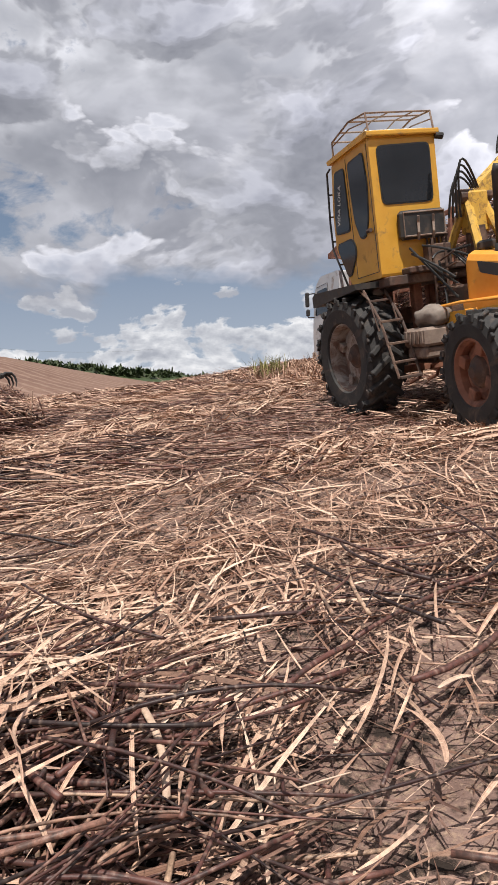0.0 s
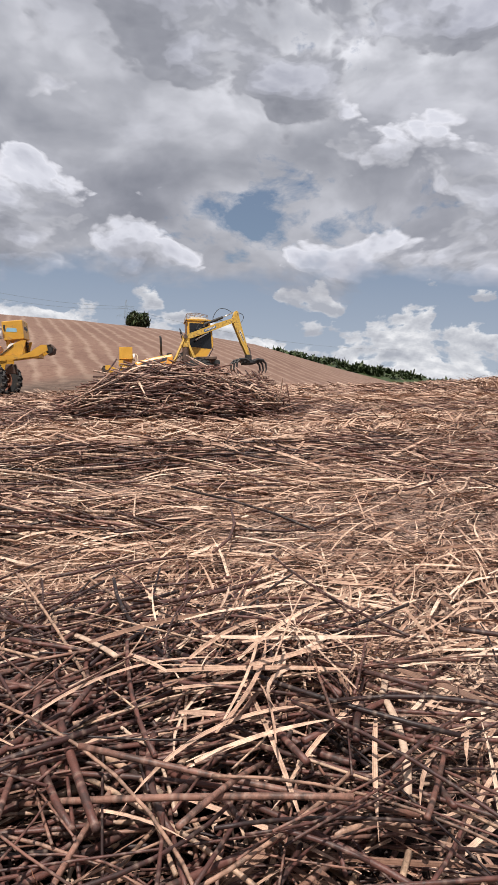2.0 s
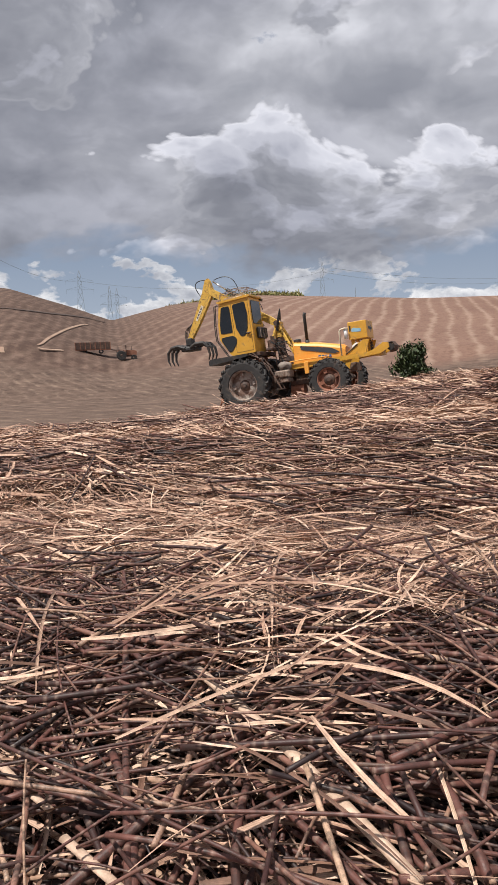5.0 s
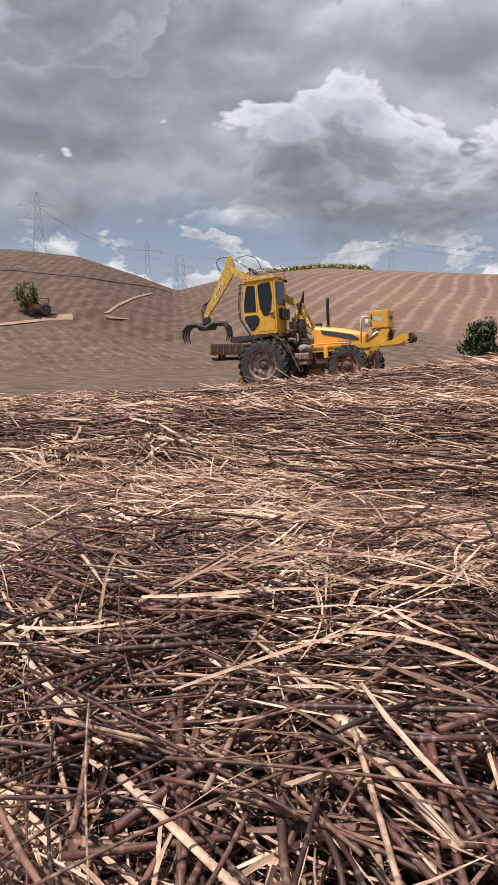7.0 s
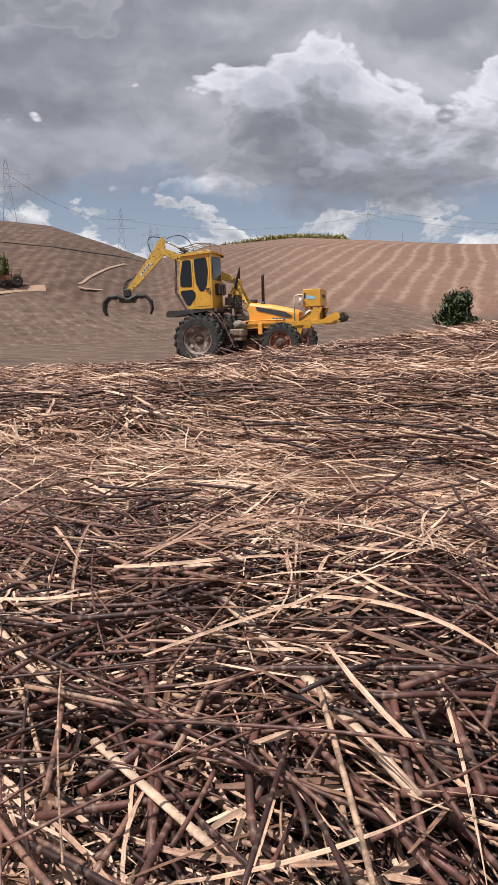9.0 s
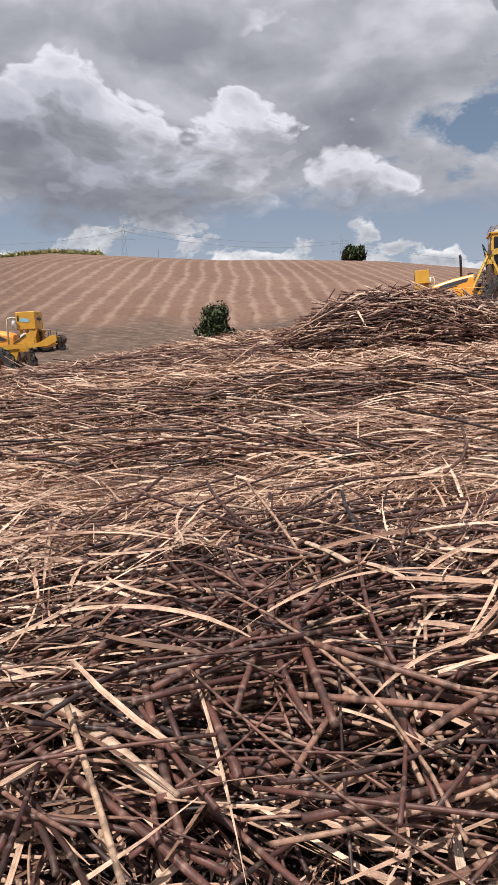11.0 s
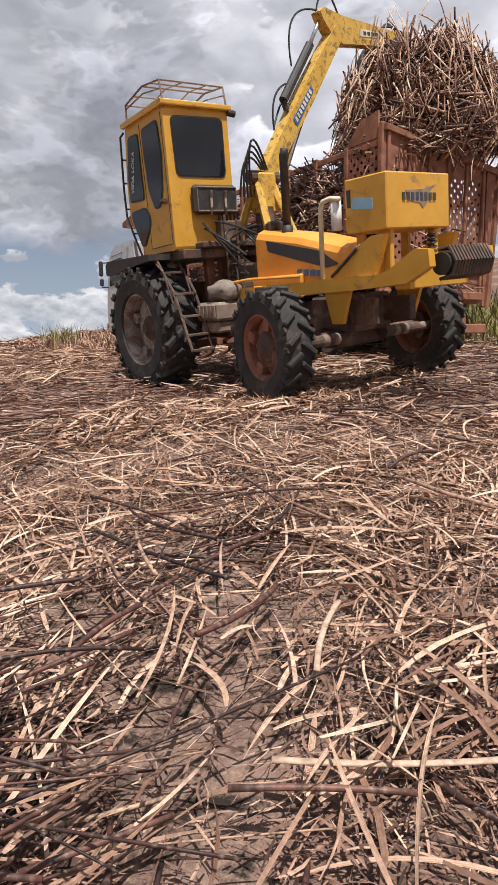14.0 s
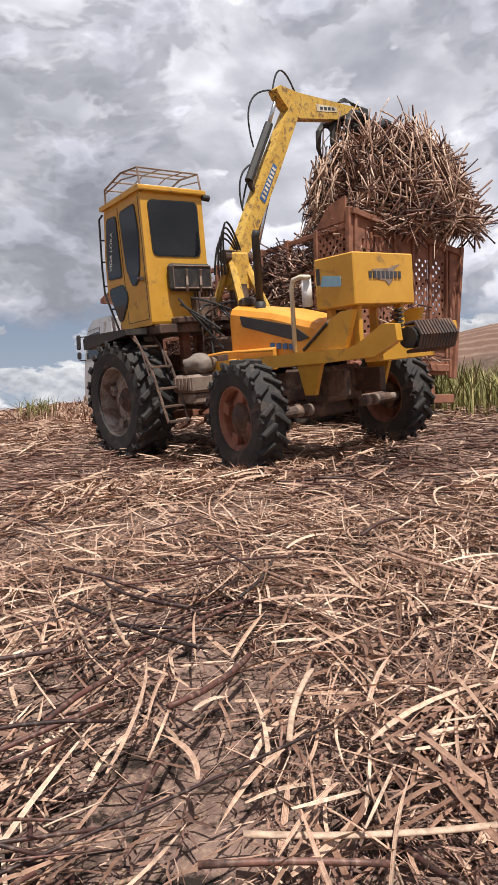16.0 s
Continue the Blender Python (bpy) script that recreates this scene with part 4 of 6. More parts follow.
    for k in range(4):
        P("hydraulic_hose", Build().tube(arc((-1.05, .15 - k * .07, 2.75), (BASE.x - .1, BASE.y + .1 - k * .04, 3.15), .34 + .09 * k, 11, (-.25, .35, .95)), .017, 6), HOSE)
    for k in range(6):
        z = 1.5 + k * .13
        P("hydraulic_pipe", Build().tube([(-1.02 - .03 * k, .35 + .05 * (k % 3), z), (-1.5, .40 + .04 * (k % 2), z - .06 + .03 * k)], .016, 6), UNDER)
    P("hydraulic_pipe", Build().tube([(-1.0, .45, 1.3), (-1.0, .45, 2.5)], .02, 6), UNDER)
    P("hydraulic_pipe", Build().tube([(-1.12, .32, 1.3), (-1.12, .32, 2.4)], .02, 6), UNDER)
    # push blade in front of the near wheel
    b = Build().tube([(.2, .6, .7), (1.1, .75, .42)], .05, 8).tube([(.2, -.6, .7), (1.1, -.75, .42)], .05, 8)
    b.box(1.05, 1.18, -1.1, 1.1, .35, .5)
    rake = P("push_rake", b, RUST)
    for k in range(6):
        y = -1.0 + k * .4
        part("tine", Build().tube([(1.15, y, .95), (1.1, y, .55), (1.3, y, .2), (1.62, y, .1)], .035, 6), RUST, rake)
    # boom, stick, grapple: their own spaces run along +x from the pin
    b = Build().prism([(-.12, -.10), (.25, -.15), (BOOM * .55, -.16), (BOOM + .08, -.12), (BOOM + .12, .02), (BOOM + .05, .12), (BOOM * .6, .14), (.3, .11), (-.1, .09)], "y", -.11, .11)
    boom = part("boom", b, WORN, L, "worn yellow lifting boom")
    for s in (-1, 1):
        d = Build().prism(rounded([(BOOM * .36, -.09), (BOOM * .60, -.06), (BOOM * .60, .04), (BOOM * .36, .05)], .02), "y", s * .111, s * .117)
        part("emblem", d, BLUE, boom)
        for k in range(8):
            u = BOOM * (.375 + k * .027)
            d = Build().box(u, u + .05, min(s * .117, s * .122), max(s * .117, s * .122), -.05, .03, 0)
            part("lettering_bar", d, CREAM, boom)
    d = Build().tube([(BOOM * .42, 0, .30), (BOOM * .80, 0, .33)], .075, 12).tube([(BOOM * .40, 0, .16), (BOOM * .42, 0, .3)], .05, 8)
    part("ram_barrel", d, BLACK, boom)
    d = Build().tube([(BOOM * .80, 0, .33), (BOOM + .06, 0, .40)], .035, 12)
    part("ram_rod", d, CHROME, boom, "bright ram rod", True)
    d = Build().tube([(.5, 0, -.32), (.95, 0, -.24), (BOOM * .45, 0, -.17)], .05, 10)
    part("lift_ram", d, CHROME, boom, smooth=True)
    for p, q, l in (((BOOM * .3, .13, .15), (BOOM * .8, .13, .18), .1), ((BOOM * .62, .05, .42), (BOOM + .02, .05, .46), .36), ((BOOM * .25, .0, .2), (BOOM * .5, .0, .40), .16)):
        part("hose", Build().tube(arc(p, q, l, 13), .016, 6), HOSE, boom)
    b = Build().prism([(-.42, .30), (-.30, .36), (.15, .27), (STICK * .75, .13), (STICK, .08), (STICK + .06, 0), (STICK, -.08), (STICK * .6, -.14), (.1, -.16), (-.12, -.08), (-.36, .18)], "y", -.10, .10)
    stick = part("stick", b, WORN, L, "worn yellow outer arm")
    for s in (-1, 1):
        d = Build().prism(rounded([(.62, -.02), (1.25, -.02), (1.25, .07), (.62, .10)], .02), "y", s * .101, s * .106)
        part("badge", d, CREAM, stick)
        for k in range(4):
            d = Build().box(.72 + k * .12, .80 + k * .12, min(s * .106, s * .111), max(s * .106, s * .111), .01, .06, 0)
            part("lettering_bar", d, DECAL, stick)
    part("hose", Build().tube(arc((-.35, .06, .30), (.35, .08, .20), .42, 11), .016, 6), HOSE, stick)
    for k in range(4):
        part("hose", Build().tube(arc((1.3 + k * .06, .05, .14), (STICK + .15, -.1 + k * .07, .0), .14 + k * .03, 9), .015, 6), HOSE, stick)
    b = Build().box(-.14, .14, -.16, .16, -.20, .10, .03).tube([(0, 0, .1), (0, 0, -.30)], .10, 12).box(-.30, .30, -.36, .36, -.42, -.26, .04)
    grapple = part("grapple", b, BLACK, L, "dark steel cane grapple")
    for s in (-1, 1):
        d = Build()
        for y in (-.34, 0, .34):
            d.tube([(s * .12, y, -.30), (s * .38, y, -.18), (s * .70, y, -.20), (s * .88, y, -.38), (s * .92, y, -.68), (s * .84, y, -.90)], [.075, .08, .07, .06, .045, .02], 8)
        d.tube([(s * .5, -.36, -.25), (s * .5, .36, -.25)], .045, 8).tube([(s * .76, -.36, -.24), (s * .76, .36, -.24)], .04, 8)
        part("claw", d, BLACK, grapple)
    return tagged(L, "yellow and orange wheeled cane loader beside a truck", "loader", "cane loaders"), boom, stick, grapple


def arm_pose(slew, up, out):
    """Poses of boom, stick and grapple in the loader's space, from three angles in degrees."""
    s, a, o = radians(slew), radians(up), radians(out)
    h = Vector((math.cos(s), math.sin(s), 0))
    e = BASE + BOOM * (h * math.cos(a) + Vector((0, 0, math.sin(a))))
    t = e + STICK * (h * math.cos(o) + Vector((0, 0, math.sin(o))))
    return (Matrix.Translation(BASE) @ pose(0, 0, 0, 0, -up, slew), Matrix.Translation(e) @ pose(0, 0, 0, 0, -out, slew),
            Matrix.Translation(t) @ pose(0, 0, 0, 0, 0, slew))


def loader_pose(x, y, z, turn, nose=0.0, lean=0.0):
    """turn: its front's heading from +x; nose: rise to the front; lean: rise to its left, both as slopes."""
    return pose(x, y, z, 0, 0, turn) @ pose(0, 0, 0, math.degrees(math.atan(lean)), -math.degrees(math.atan(nose)), 0)


loader_a, *_ = make_loader()
loader_b = copy_thing(loader_a, Matrix())
loader_c = copy_thing(loader_a, Matrix())
tagged(loader_a, "yellow and orange wheeled cane loader stacking cane on a truck")
tagged(loader_b, "yellow wheeled cane loader carrying a bundle of cane across the field")
tagged(loader_c, "yellow wheeled cane loader with raised empty grapple")


def window_writing():
    cu = bpy.data.curves.new("window_writing", "FONT")
    cu.body = "VIDA LOKA"
    cu.size = .12
    cu.extrude = .001
    cu.align_x = "CENTER"
    cu.materials.append(WHITE)
    ob = new("window_writing", cu)
    ob.parent = loader_a
    # on the near side pane, running up it
    ob.matrix_basis = Matrix.Translation((.19, 1.272, 3.28)) @ Matrix(((-.25, .97, 0, 0), (0, 0, 1, 0), (.97, .25, 0, 0), (0, 0, 0, 1)))


window_writing()

# ---- truck with cage body ----
TRUCK = pose(11.1, 5.55, float(land(11, 7)) - 0.05, 0, 0, 75.8)


def perforated(b, p, u, v, nu, nv, cell, hole, thick):
    """A plate of cells, each with a six-sided hole, from corner p along u and v."""
    p, u, v = Vector(p), Vector(u).normalized(), Vector(v).normalized()
    n = u.cross(v)
    for i in range(nu):
        for j in range(nv):
            c = p + u * ((i + .5) * cell) + v * ((j + .5) * cell)
            sq = [(-.5, -.5), (0, -.5), (.5, -.5), (.5, 0), (.5, .5), (0, .5), (-.5, .5), (-.5, 0)]
            hx = [(math.cos(math.radians(225 + 45 * k)) * hole, math.sin(math.radians(225 + 45 * k)) * hole) for k in range(8)]
            full = (i + j) % 2 == 1
            k0 = len(b.v)
            for d in (0, thick):
                b.v += [c + u * (x * cell) + v * (y * cell) + n * d for x, y in sq]
                if not full:
                    b.v += [c + u * x + v * y + n * d for x, y in hx]
            if full:
                b.f += [tuple(k0 + q for q in range(8)), tuple(k0 + 8 + q for q in reversed(range(8)))]
            else:
                for q in range(8):
                    r = (q + 1) % 8
                    b.f += [(k0 + q, k0 + r, k0 + 8 + r, k0 + 8 + q), (k0 + 16 + q, k0 + 24 + q, k0 + 24 + r, k0 + 16 + r), (k0 + 8 + q, k0 + 8 + r, k0 + 24 + r, k0 + 24 + q)]
    return b


def truck_wheel(parent, x, y, r, w, side):
    wh = new("wheel")
    wh.parent = parent
    wh.matrix_basis = Matrix.Translation((x, y, r))
    rr = r * .58
    part("tyre", Build().lathe([(rr, -w * .45), (r * .8, -w * .5), (r * .95, -w * .46), (r, -w * .36), (r, w * .36), (r * .95, w * .46), (r * .8, w * .5), (rr, w * .45)], 32), RUBBER, wh, smooth=False)
    b = Build().lathe([(rr + .01, -w * .4), (rr + .01, w * .4), (rr - .03, w * .4), (rr - .06, side * w * .1), (.12, side * w * .34), (.001, side * w * .36), (.001, side * w * .2), (rr - .08, -side * w * .1), (rr - .04, -w * .4)], 28)
    part("rim", b, REDRIM, wh)


def make_truck():
    T = new("cane_truck")
    T.matrix_basis = TRUCK
    P = lambda name, b, mat, label="", parent=None: part(name, b, mat, parent or T, label)
    b = Build()
    for s in (-1, 1):
        b.box(-.1, 12.0, s * .42 - .06, s * .42 + .06, .72, .98)
    for x in (.3, 2.2, 4.4, 6.6, 8.4):
        b.box(x - .08, x + .08, -1.2, 1.2, .90, 1.03)
    P("chassis", b, UNDER)
    for x in (1.4, 2.65, 7.6, 8.85):
        for s in (-1, 1):
            truck_wheel(T, x, s * 1.0, .52, .5, s)
        P("axle", Build().tube([(x, -.95, .52), (x, .95, .52)], .07, 8), UNDER)
    for s in (-1, 1):
        truck_wheel(T, 11.2, s * 1.05, .52, .3, s)
    P("axle", Build().tube([(11.2, -1, .52), (11.2, 1, .52)], .07, 8), UNDER)
    # cage
    W, H0, H1, LEN = 1.25, 1.02, 3.55, 9.2
    cage = P("cage", Build().box(0, LEN, -W, W, H0 - .06, H0 + .05), RUST, "rust-brown steel cane cage")
    rim_z = lambda y: H1 - .06 + .17 * y / W            # the gate's top edge slants down to the far side
    for k in range(5):
        y0 = -W + .06 + k * .476
        q = perforated(Build(), (0, y0 + .02, H0 + .62), (0, 1, 0), (0, 0, 1), 5, 17, .086, .031, .012)
        q.prism([(y0 + .005, H0 + .05), (y0 + .46, H0 + .05), (y0 + .46, H0 + .62), (y0 + .005, H0 + .62)], "x", -.004, .02)
        q.prism([(y0 + .005, H0 + 2.08), (y0 + .46, H0 + 2.08), (y0 + .46, rim_z(y0 + .46)), (y0 + .005, rim_z(y0))], "x", -.004, .02)
        part("rear_panel", q, RUST, cage)
    q = Build()
    for k in range(6):
        y = -W + .03 + k * .478
        q.box(-.05, .02, y - .03, y + .03, H0, rim_z(y))
    part("rib", q, RUST, cage)
    part("crossbar", Build().box(-.07, .05, -W, W, H0 + .50, H0 + .62), RUST, cage)
    part("crossbar", Build().box(-.07, .05, -W, W, H0, H0 + .14), RUST, cage)
    q = Build().prism([(-W - .34, rim_z(-W) - .06), (W + .02, rim_z(W) - .02), (W + .02, rim_z(W) + .07), (-W - .36, rim_z(-W) + .04)], "x", -.08, .05)
    part("crossbar", q, RUST, cage)
    # flared wing beyond the far post
    q = Build().prism([(-W - .055, H0 - .1), (-W - .13, H0 - .1), (-W - .36, rim_z(-W) + .02), (-W - .055, rim_z(-W))], "x", -.03, .03)
    q.prism([(-W - .10, H0 - .12), (-W - .19, H0 - .12), (-W - .42, rim_z(-W) + .10), (-W - .33, rim_z(-W) + .10)], "x", -.09, .06)
    part("wing", q, RUST, cage)
    for s in (-1, 1):
        for k in range(12):
            x = .05 + k * (LEN - .1) / 11
            tall = H1 + (.22 if s > 0 and k == 0 else .35 if k == 11 else -.2 if k == 0 else .0)
            part("post", Build().box(x - .05, x + .05, s * W - .05, s * W + .05, H0, tall), RUST, cage)
        if s > 0:
            q = perforated(Build(), (.12, s * W + .02, H0 + 1.15), (1, 0, 0), (0, 0, 1), 9, 16, .086, .031, .012)
            q.prism([(.12, H1 + .0), (.12, H1 + .42), (.55, H1 + .35), (.9, H1)], "y", s * W - .01, s * W + .03)
            part("side_panel", q, RUST, cage)
        q = Build()
        for z in (H0 + .4, H0 + 1.1, H0 + 1.8, H1 - .08):
            q.box(.05, LEN, s * W - .03, s * W + .03, z - .05, z + .05)
        part("rail", q, RUST, cage)
    # red front board over the cab
    q = Build().prism([(LEN + .05, H1 + .0), (LEN + 1.5, H1 + .08), (LEN + 1.5, H1 + .2), (LEN + .05, H1 + .5)], "y", -W, -W + .05)
    q.prism([(LEN + .05, H1 + .0), (LEN + 1.5, H1 + .08), (LEN + 1.5, H1 + .2), (LEN + .05, H1 + .5)], "y", W - .05, W)
    q.box(LEN + 1.42, LEN + 1.52, -W, W, H1 + .06, H1 + .22).box(LEN, LEN + .08, -W, W, H0, H1 + .5)
    part("headboard", q, REDRIM, cage, "red-brown headboard over the cab roof")
    # cab
    prof = [(10.0, .95), (10.6, .95), (10.72, 1.25), (11.75, 1.25), (12.0, .62), (12.25, .62), (12.30, 1.35), (12.22, 1.95), (11.92, 2.95), (11.5, 3.2), (10.1, 3.2)]
    cab = P("cab", Build().prism(rounded(prof, .08, 3), "y", -1.2, 1.2), SILVER, "silver-grey truck cab")
    for s in (-1, 1):
        part("side_window", Build().prism(rounded([(11.0, 2.08), (12.02, 2.02), (11.82, 2.78), (11.0, 2.82)], .08), "y", s * 1.2, s * 1.212), GLASS, cab)
        part("door_seam", Build().tube([(10.95, s * 1.203, 1.3), (10.95, s * 1.203, 2.95), (11.85, s * 1.203, 2.9)], .008, 5), BLACK, cab)
        part("door_handle", Build().box(11.02, 11.16, min(s * 1.2, s * 1.23), max(s * 1.2, s * 1.23), 1.78, 1.9), BLACK, cab)
        part("wheel_arch", Build().prism([(10.55, .9), (10.72, 1.27), (11.7, 1.27), (11.9, .9), (11.82, .9), (11.66, 1.18), (10.78, 1.18), (10.64, .9)], "y", min(s * 1.18, s * 1.26), max(s * 1.18, s * 1.26)), BLACK, cab)
        mir = part("mirror", Build().box(12.28, 12.42, s * 1.34 - .06, s * 1.34 + .06, 2.35, 2.82, .04).box(12.28, 12.40, s * 1.33 - .06, s * 1.33 + .06, 2.05, 2.28, .04), BLACK, cab)
        part("mirror_arm", Build().tube([(12.0, s * 1.18, 2.75), (12.34, s * 1.33, 2.76)], .02, 6), BLACK, mir)
        part("mirror_arm", Build().tube([(12.1, s * 1.18, 2.0), (12.34, s * 1.33, 2.02)], .02, 6), BLACK, mir)
    part("windscreen", Build().add([(12.235, -1.08, 2.0), (12.235, 1.08, 2.0), (11.96, 1.02, 2.88), (11.96, -1.02, 2.88), (12.20, -1.08, 1.99), (12.20, 1.08, 1.99), (11.92, 1.02, 2.87), (11.92, -1.02, 2.87)],
         [(0, 1, 2, 3), (7, 6, 5, 4), (0, 4, 5, 1), (1, 5, 6, 2), (2, 6, 7, 3), (3, 7, 4, 0)]), GLASS, cab)
    part("bumper", Build().box(12.1, 12.45, -1.22, 1.22, .42, .92, .06), DUSTY, cab)
    part("grille", Build().box(12.22, 12.34, -.8, .8, 1.0, 1.75, .03), BLACK, cab)
    for s in (-1, 1):
        part("headlight", Build().box(12.36, 12.47, s * .9 - .2, s * .9 + .2, .62, .82, .03), GLASS, cab)
        part("corner_lamp", Build().box(12.2, 12.3, s * 1.14 - .05, s * 1.14 + .05, 1.35, 1.75, .02), BLACK, cab)
    P("visor", Build().box(11.7, 12.12, -1.1, 1.1, 2.96, 3.04, .02), BLACK, parent=cab)
    P("fuel_tank", Build().tube([(9.3, 1.0, .72), (10.0, 1.0, .72)], .3, 16), DUSTY)
    P("rear_bumper", Build().box(-.3, -.18, -1.1, 1.1, .42, .58).box(-.25, .1, -.6, -.5, .5, .75).box(-.25, .1, .5, .6, .5, .75), RUST)
    return tagged(T, "silver truck with rust-brown cage body full of cane", "truck")


make_truck()


def mound(name, m, size, n, seed, mats, leaf=0.25, length=(0.7, 1.6), along=0.0, spread=0.5, core=True, rad=(.011, .018), wild=0.0, peaked=0.0):
    """A heap of cut cane: stalks laid over a lumpy core, with dry leaves among them."""
    rng = np.random.RandomState(seed)
    sx, sy, sz = size
    th, u = rng.uniform(0, 2 * math.pi, n), rng.uniform(0, 1, n)
    el = np.arcsin(u ** .9)
    k = rng.uniform(.72, 1.0, n)
    c = np.stack([np.cos(th) * np.cos(el) * sx * k, np.sin(th) * np.cos(el) * sy * k, np.sin(el) * sz * k], 1)
    c[:, :2] *= (1 + .12 * np.sin(3 * th + seed))[:, None]
    c[:, :2] *= (1 - peaked * u ** .9 * (1 - u))[:, None]
    a = along + rng.normal(0, spread, n)
    nrm = c / np.array([[sx, sy, sz]]) ** 2
    nrm /= np.linalg.norm(nrm, axis=1, keepdims=True) + 1e-6
    d = np.stack([np.cos(a), np.sin(a), rng.normal(0, .10, n)], 1)
    d = d - nrm * (d * nrm).sum(1, keepdims=True) * rng.uniform(.5, 1.05, (n, 1)) + rng.normal(0, .12 + wild, (n, 3))
    V, q, al = stalks(rng, c, d, rng.uniform(*length, n), rng.uniform(*rad, n), rng.normal(0, .05, n), 3, 5)
    thing = new(name)
    thing.matrix_basis = m
    tagged(part("stalk", fast_mesh("stalk", V, q, mats[0], False, al), None, thing), kind="stuff")
    nl = int(n * leaf)
    pk = rng.randint(0, n, nl)
    V, q = blades(rng, c[pk] * 1.06, a[pk] + rng.normal(0, .8, nl), rng.uniform(.3, .8, nl), rng.uniform(.015, .035, nl), rng.uniform(-.1, .12, nl), rng.normal(0, .8, nl), 4,
                  rng.normal(0, .35, nl), droop=np.abs(rng.normal(0, .35, (nl, 1))))
    tagged(part("leaf", fast_mesh("leaf", V, q, mats[1], along=np.tile([-1, 0, 1], len(V) // 3)), None, thing), kind="stuff")
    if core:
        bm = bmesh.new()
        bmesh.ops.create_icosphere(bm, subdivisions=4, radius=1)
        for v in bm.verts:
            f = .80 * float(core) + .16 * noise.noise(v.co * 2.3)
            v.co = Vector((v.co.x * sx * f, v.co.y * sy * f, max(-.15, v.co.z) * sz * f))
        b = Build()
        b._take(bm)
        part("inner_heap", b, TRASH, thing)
    return thing


# ---- heaps of cane ----
PILE_AT = (0.85, 12.3)
pile = mound("cane_pile", pose(*PILE_AT, float(land(*PILE_AT)) - .05, 0, 0, 4), (1.95, 1.1, .98), 1500, 3, (LOADMIX, STRAW), .3, (.7, 1.7), 0.0, .38)
tagged(pile, "large heap of cut burnt sugarcane stalks on straw", "cane pile")
TL = TRUCK @ Matrix.Translation((4.6, 0, 1.05))
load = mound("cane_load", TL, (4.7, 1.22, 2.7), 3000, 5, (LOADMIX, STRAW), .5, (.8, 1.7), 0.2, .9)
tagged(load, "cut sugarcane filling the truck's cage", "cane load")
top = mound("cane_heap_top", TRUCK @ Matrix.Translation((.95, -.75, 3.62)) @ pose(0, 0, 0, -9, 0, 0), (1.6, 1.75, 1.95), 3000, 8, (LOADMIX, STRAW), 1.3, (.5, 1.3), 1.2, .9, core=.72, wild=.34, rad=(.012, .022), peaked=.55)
tagged(top, "shaggy bundle of cane heaped over the cage's rear", "cane load")
rng_h = np.random.RandomState(19)
_th = rng_h.uniform(0, 2 * math.pi, 420)
_k = rng_h.uniform(.25, 1.0, 420)
_c = np.stack([np.cos(_th) * 1.5 * np.sqrt(1 - _k ** 2 * .85), np.sin(_th) * 1.8 * np.sqrt(1 - _k ** 2 * .85), _k * 2.3 - .2], 1)
_d = np.stack([np.cos(_th) * .35, np.sin(_th) * .35, -np.ones(420)], 1) + rng_h.normal(0, .3, (420, 3))
_V, _q, _al = stalks(rng_h, _c, _d, rng_h.uniform(.5, 1.2, 420), rng_h.uniform(.009, .017, 420), rng_h.normal(0, .14, 420), 5, 4)
tagged(part("hanging_leaf", fast_mesh("hanging_leaf", _V, _q, STRAW, False, _al), None, top), kind="stuff")
spill = mound("cane_spill", TRUCK @ Matrix.Translation((1.9, 1.15, 1.7)), (1.1, .42, 1.7), 900, 9, (LOADMIX, STRAW), 1.0, (.5, 1.1), 1.57, .5, wild=.15)
tagged(spill, "cane and dry leaves hanging over the cage's side", "cane load")
bundle = mound("cane_bundle", Matrix(), (1.7, .95, 2.05), 1500, 12, (LOADMIX, STRAW), .9, (.6, 1.3), 1.57, .5, wild=.15)
tagged(bundle, "bundle of cut cane held in a loader's grapple", "cane bundle")


# ---- trash, straw and cane over the ground ----
def place(rng, n, r0, r1, a0, a1, power=1.0):
    r = r0 + (r1 - r0) * rng.uniform(0, 1, n) ** power
    a = np.radians(rng.uniform(a0, a1, n))
    return -np.sin(a) * r, np.cos(a) * r


def cover(x, y):
    """1 where the cut trash lies, 0 on the mown field beyond its edge."""
    turn = np.degrees(np.arctan2(-x, y))
    r = np.hypot(x, y)
    edge = np.interp(turn, [-180, -75, -40, -20, -5, 8, 18, 28, 40, 55, 180], [20, 22, 26, 32, 30, 27, 24.5, 21.5, 16.5, 14, 12])
    return (r + 1.6 * (fbm(x * .7, y * .7) - .5) < edge)


def cane_rows(x, y):
    """Where cane lies thickest: the near heap and the windrows across the field."""
    near = np.exp(-((y - 1.75) / .75) ** 2) * step(.85, .25, x - 0.35 * (2.2 - y)) * step(-3.2, -1.8, x)
    w1 = np.exp(-((y - 6.7 - .16 * x) / .75) ** 2) * step(3.4, 1.2, x)
    w2 = np.exp(-((y - 4.3 + .1 * x) / .35) ** 2) * .35 * step(2.5, 0, x)
    w3 = np.exp(-((y - 15.5 - .5 * x) / 2.2) ** 2) * step(1, -3, x) * .9
    w4 = .55 * np.exp(-((y - 1.62 - .19 * x) / .14) ** 2) * step(.8, 1.2, x) * step(3.0, 2.2, x)
    return np.clip(near + w1 + w2 + w3 + w4, 0, 1)


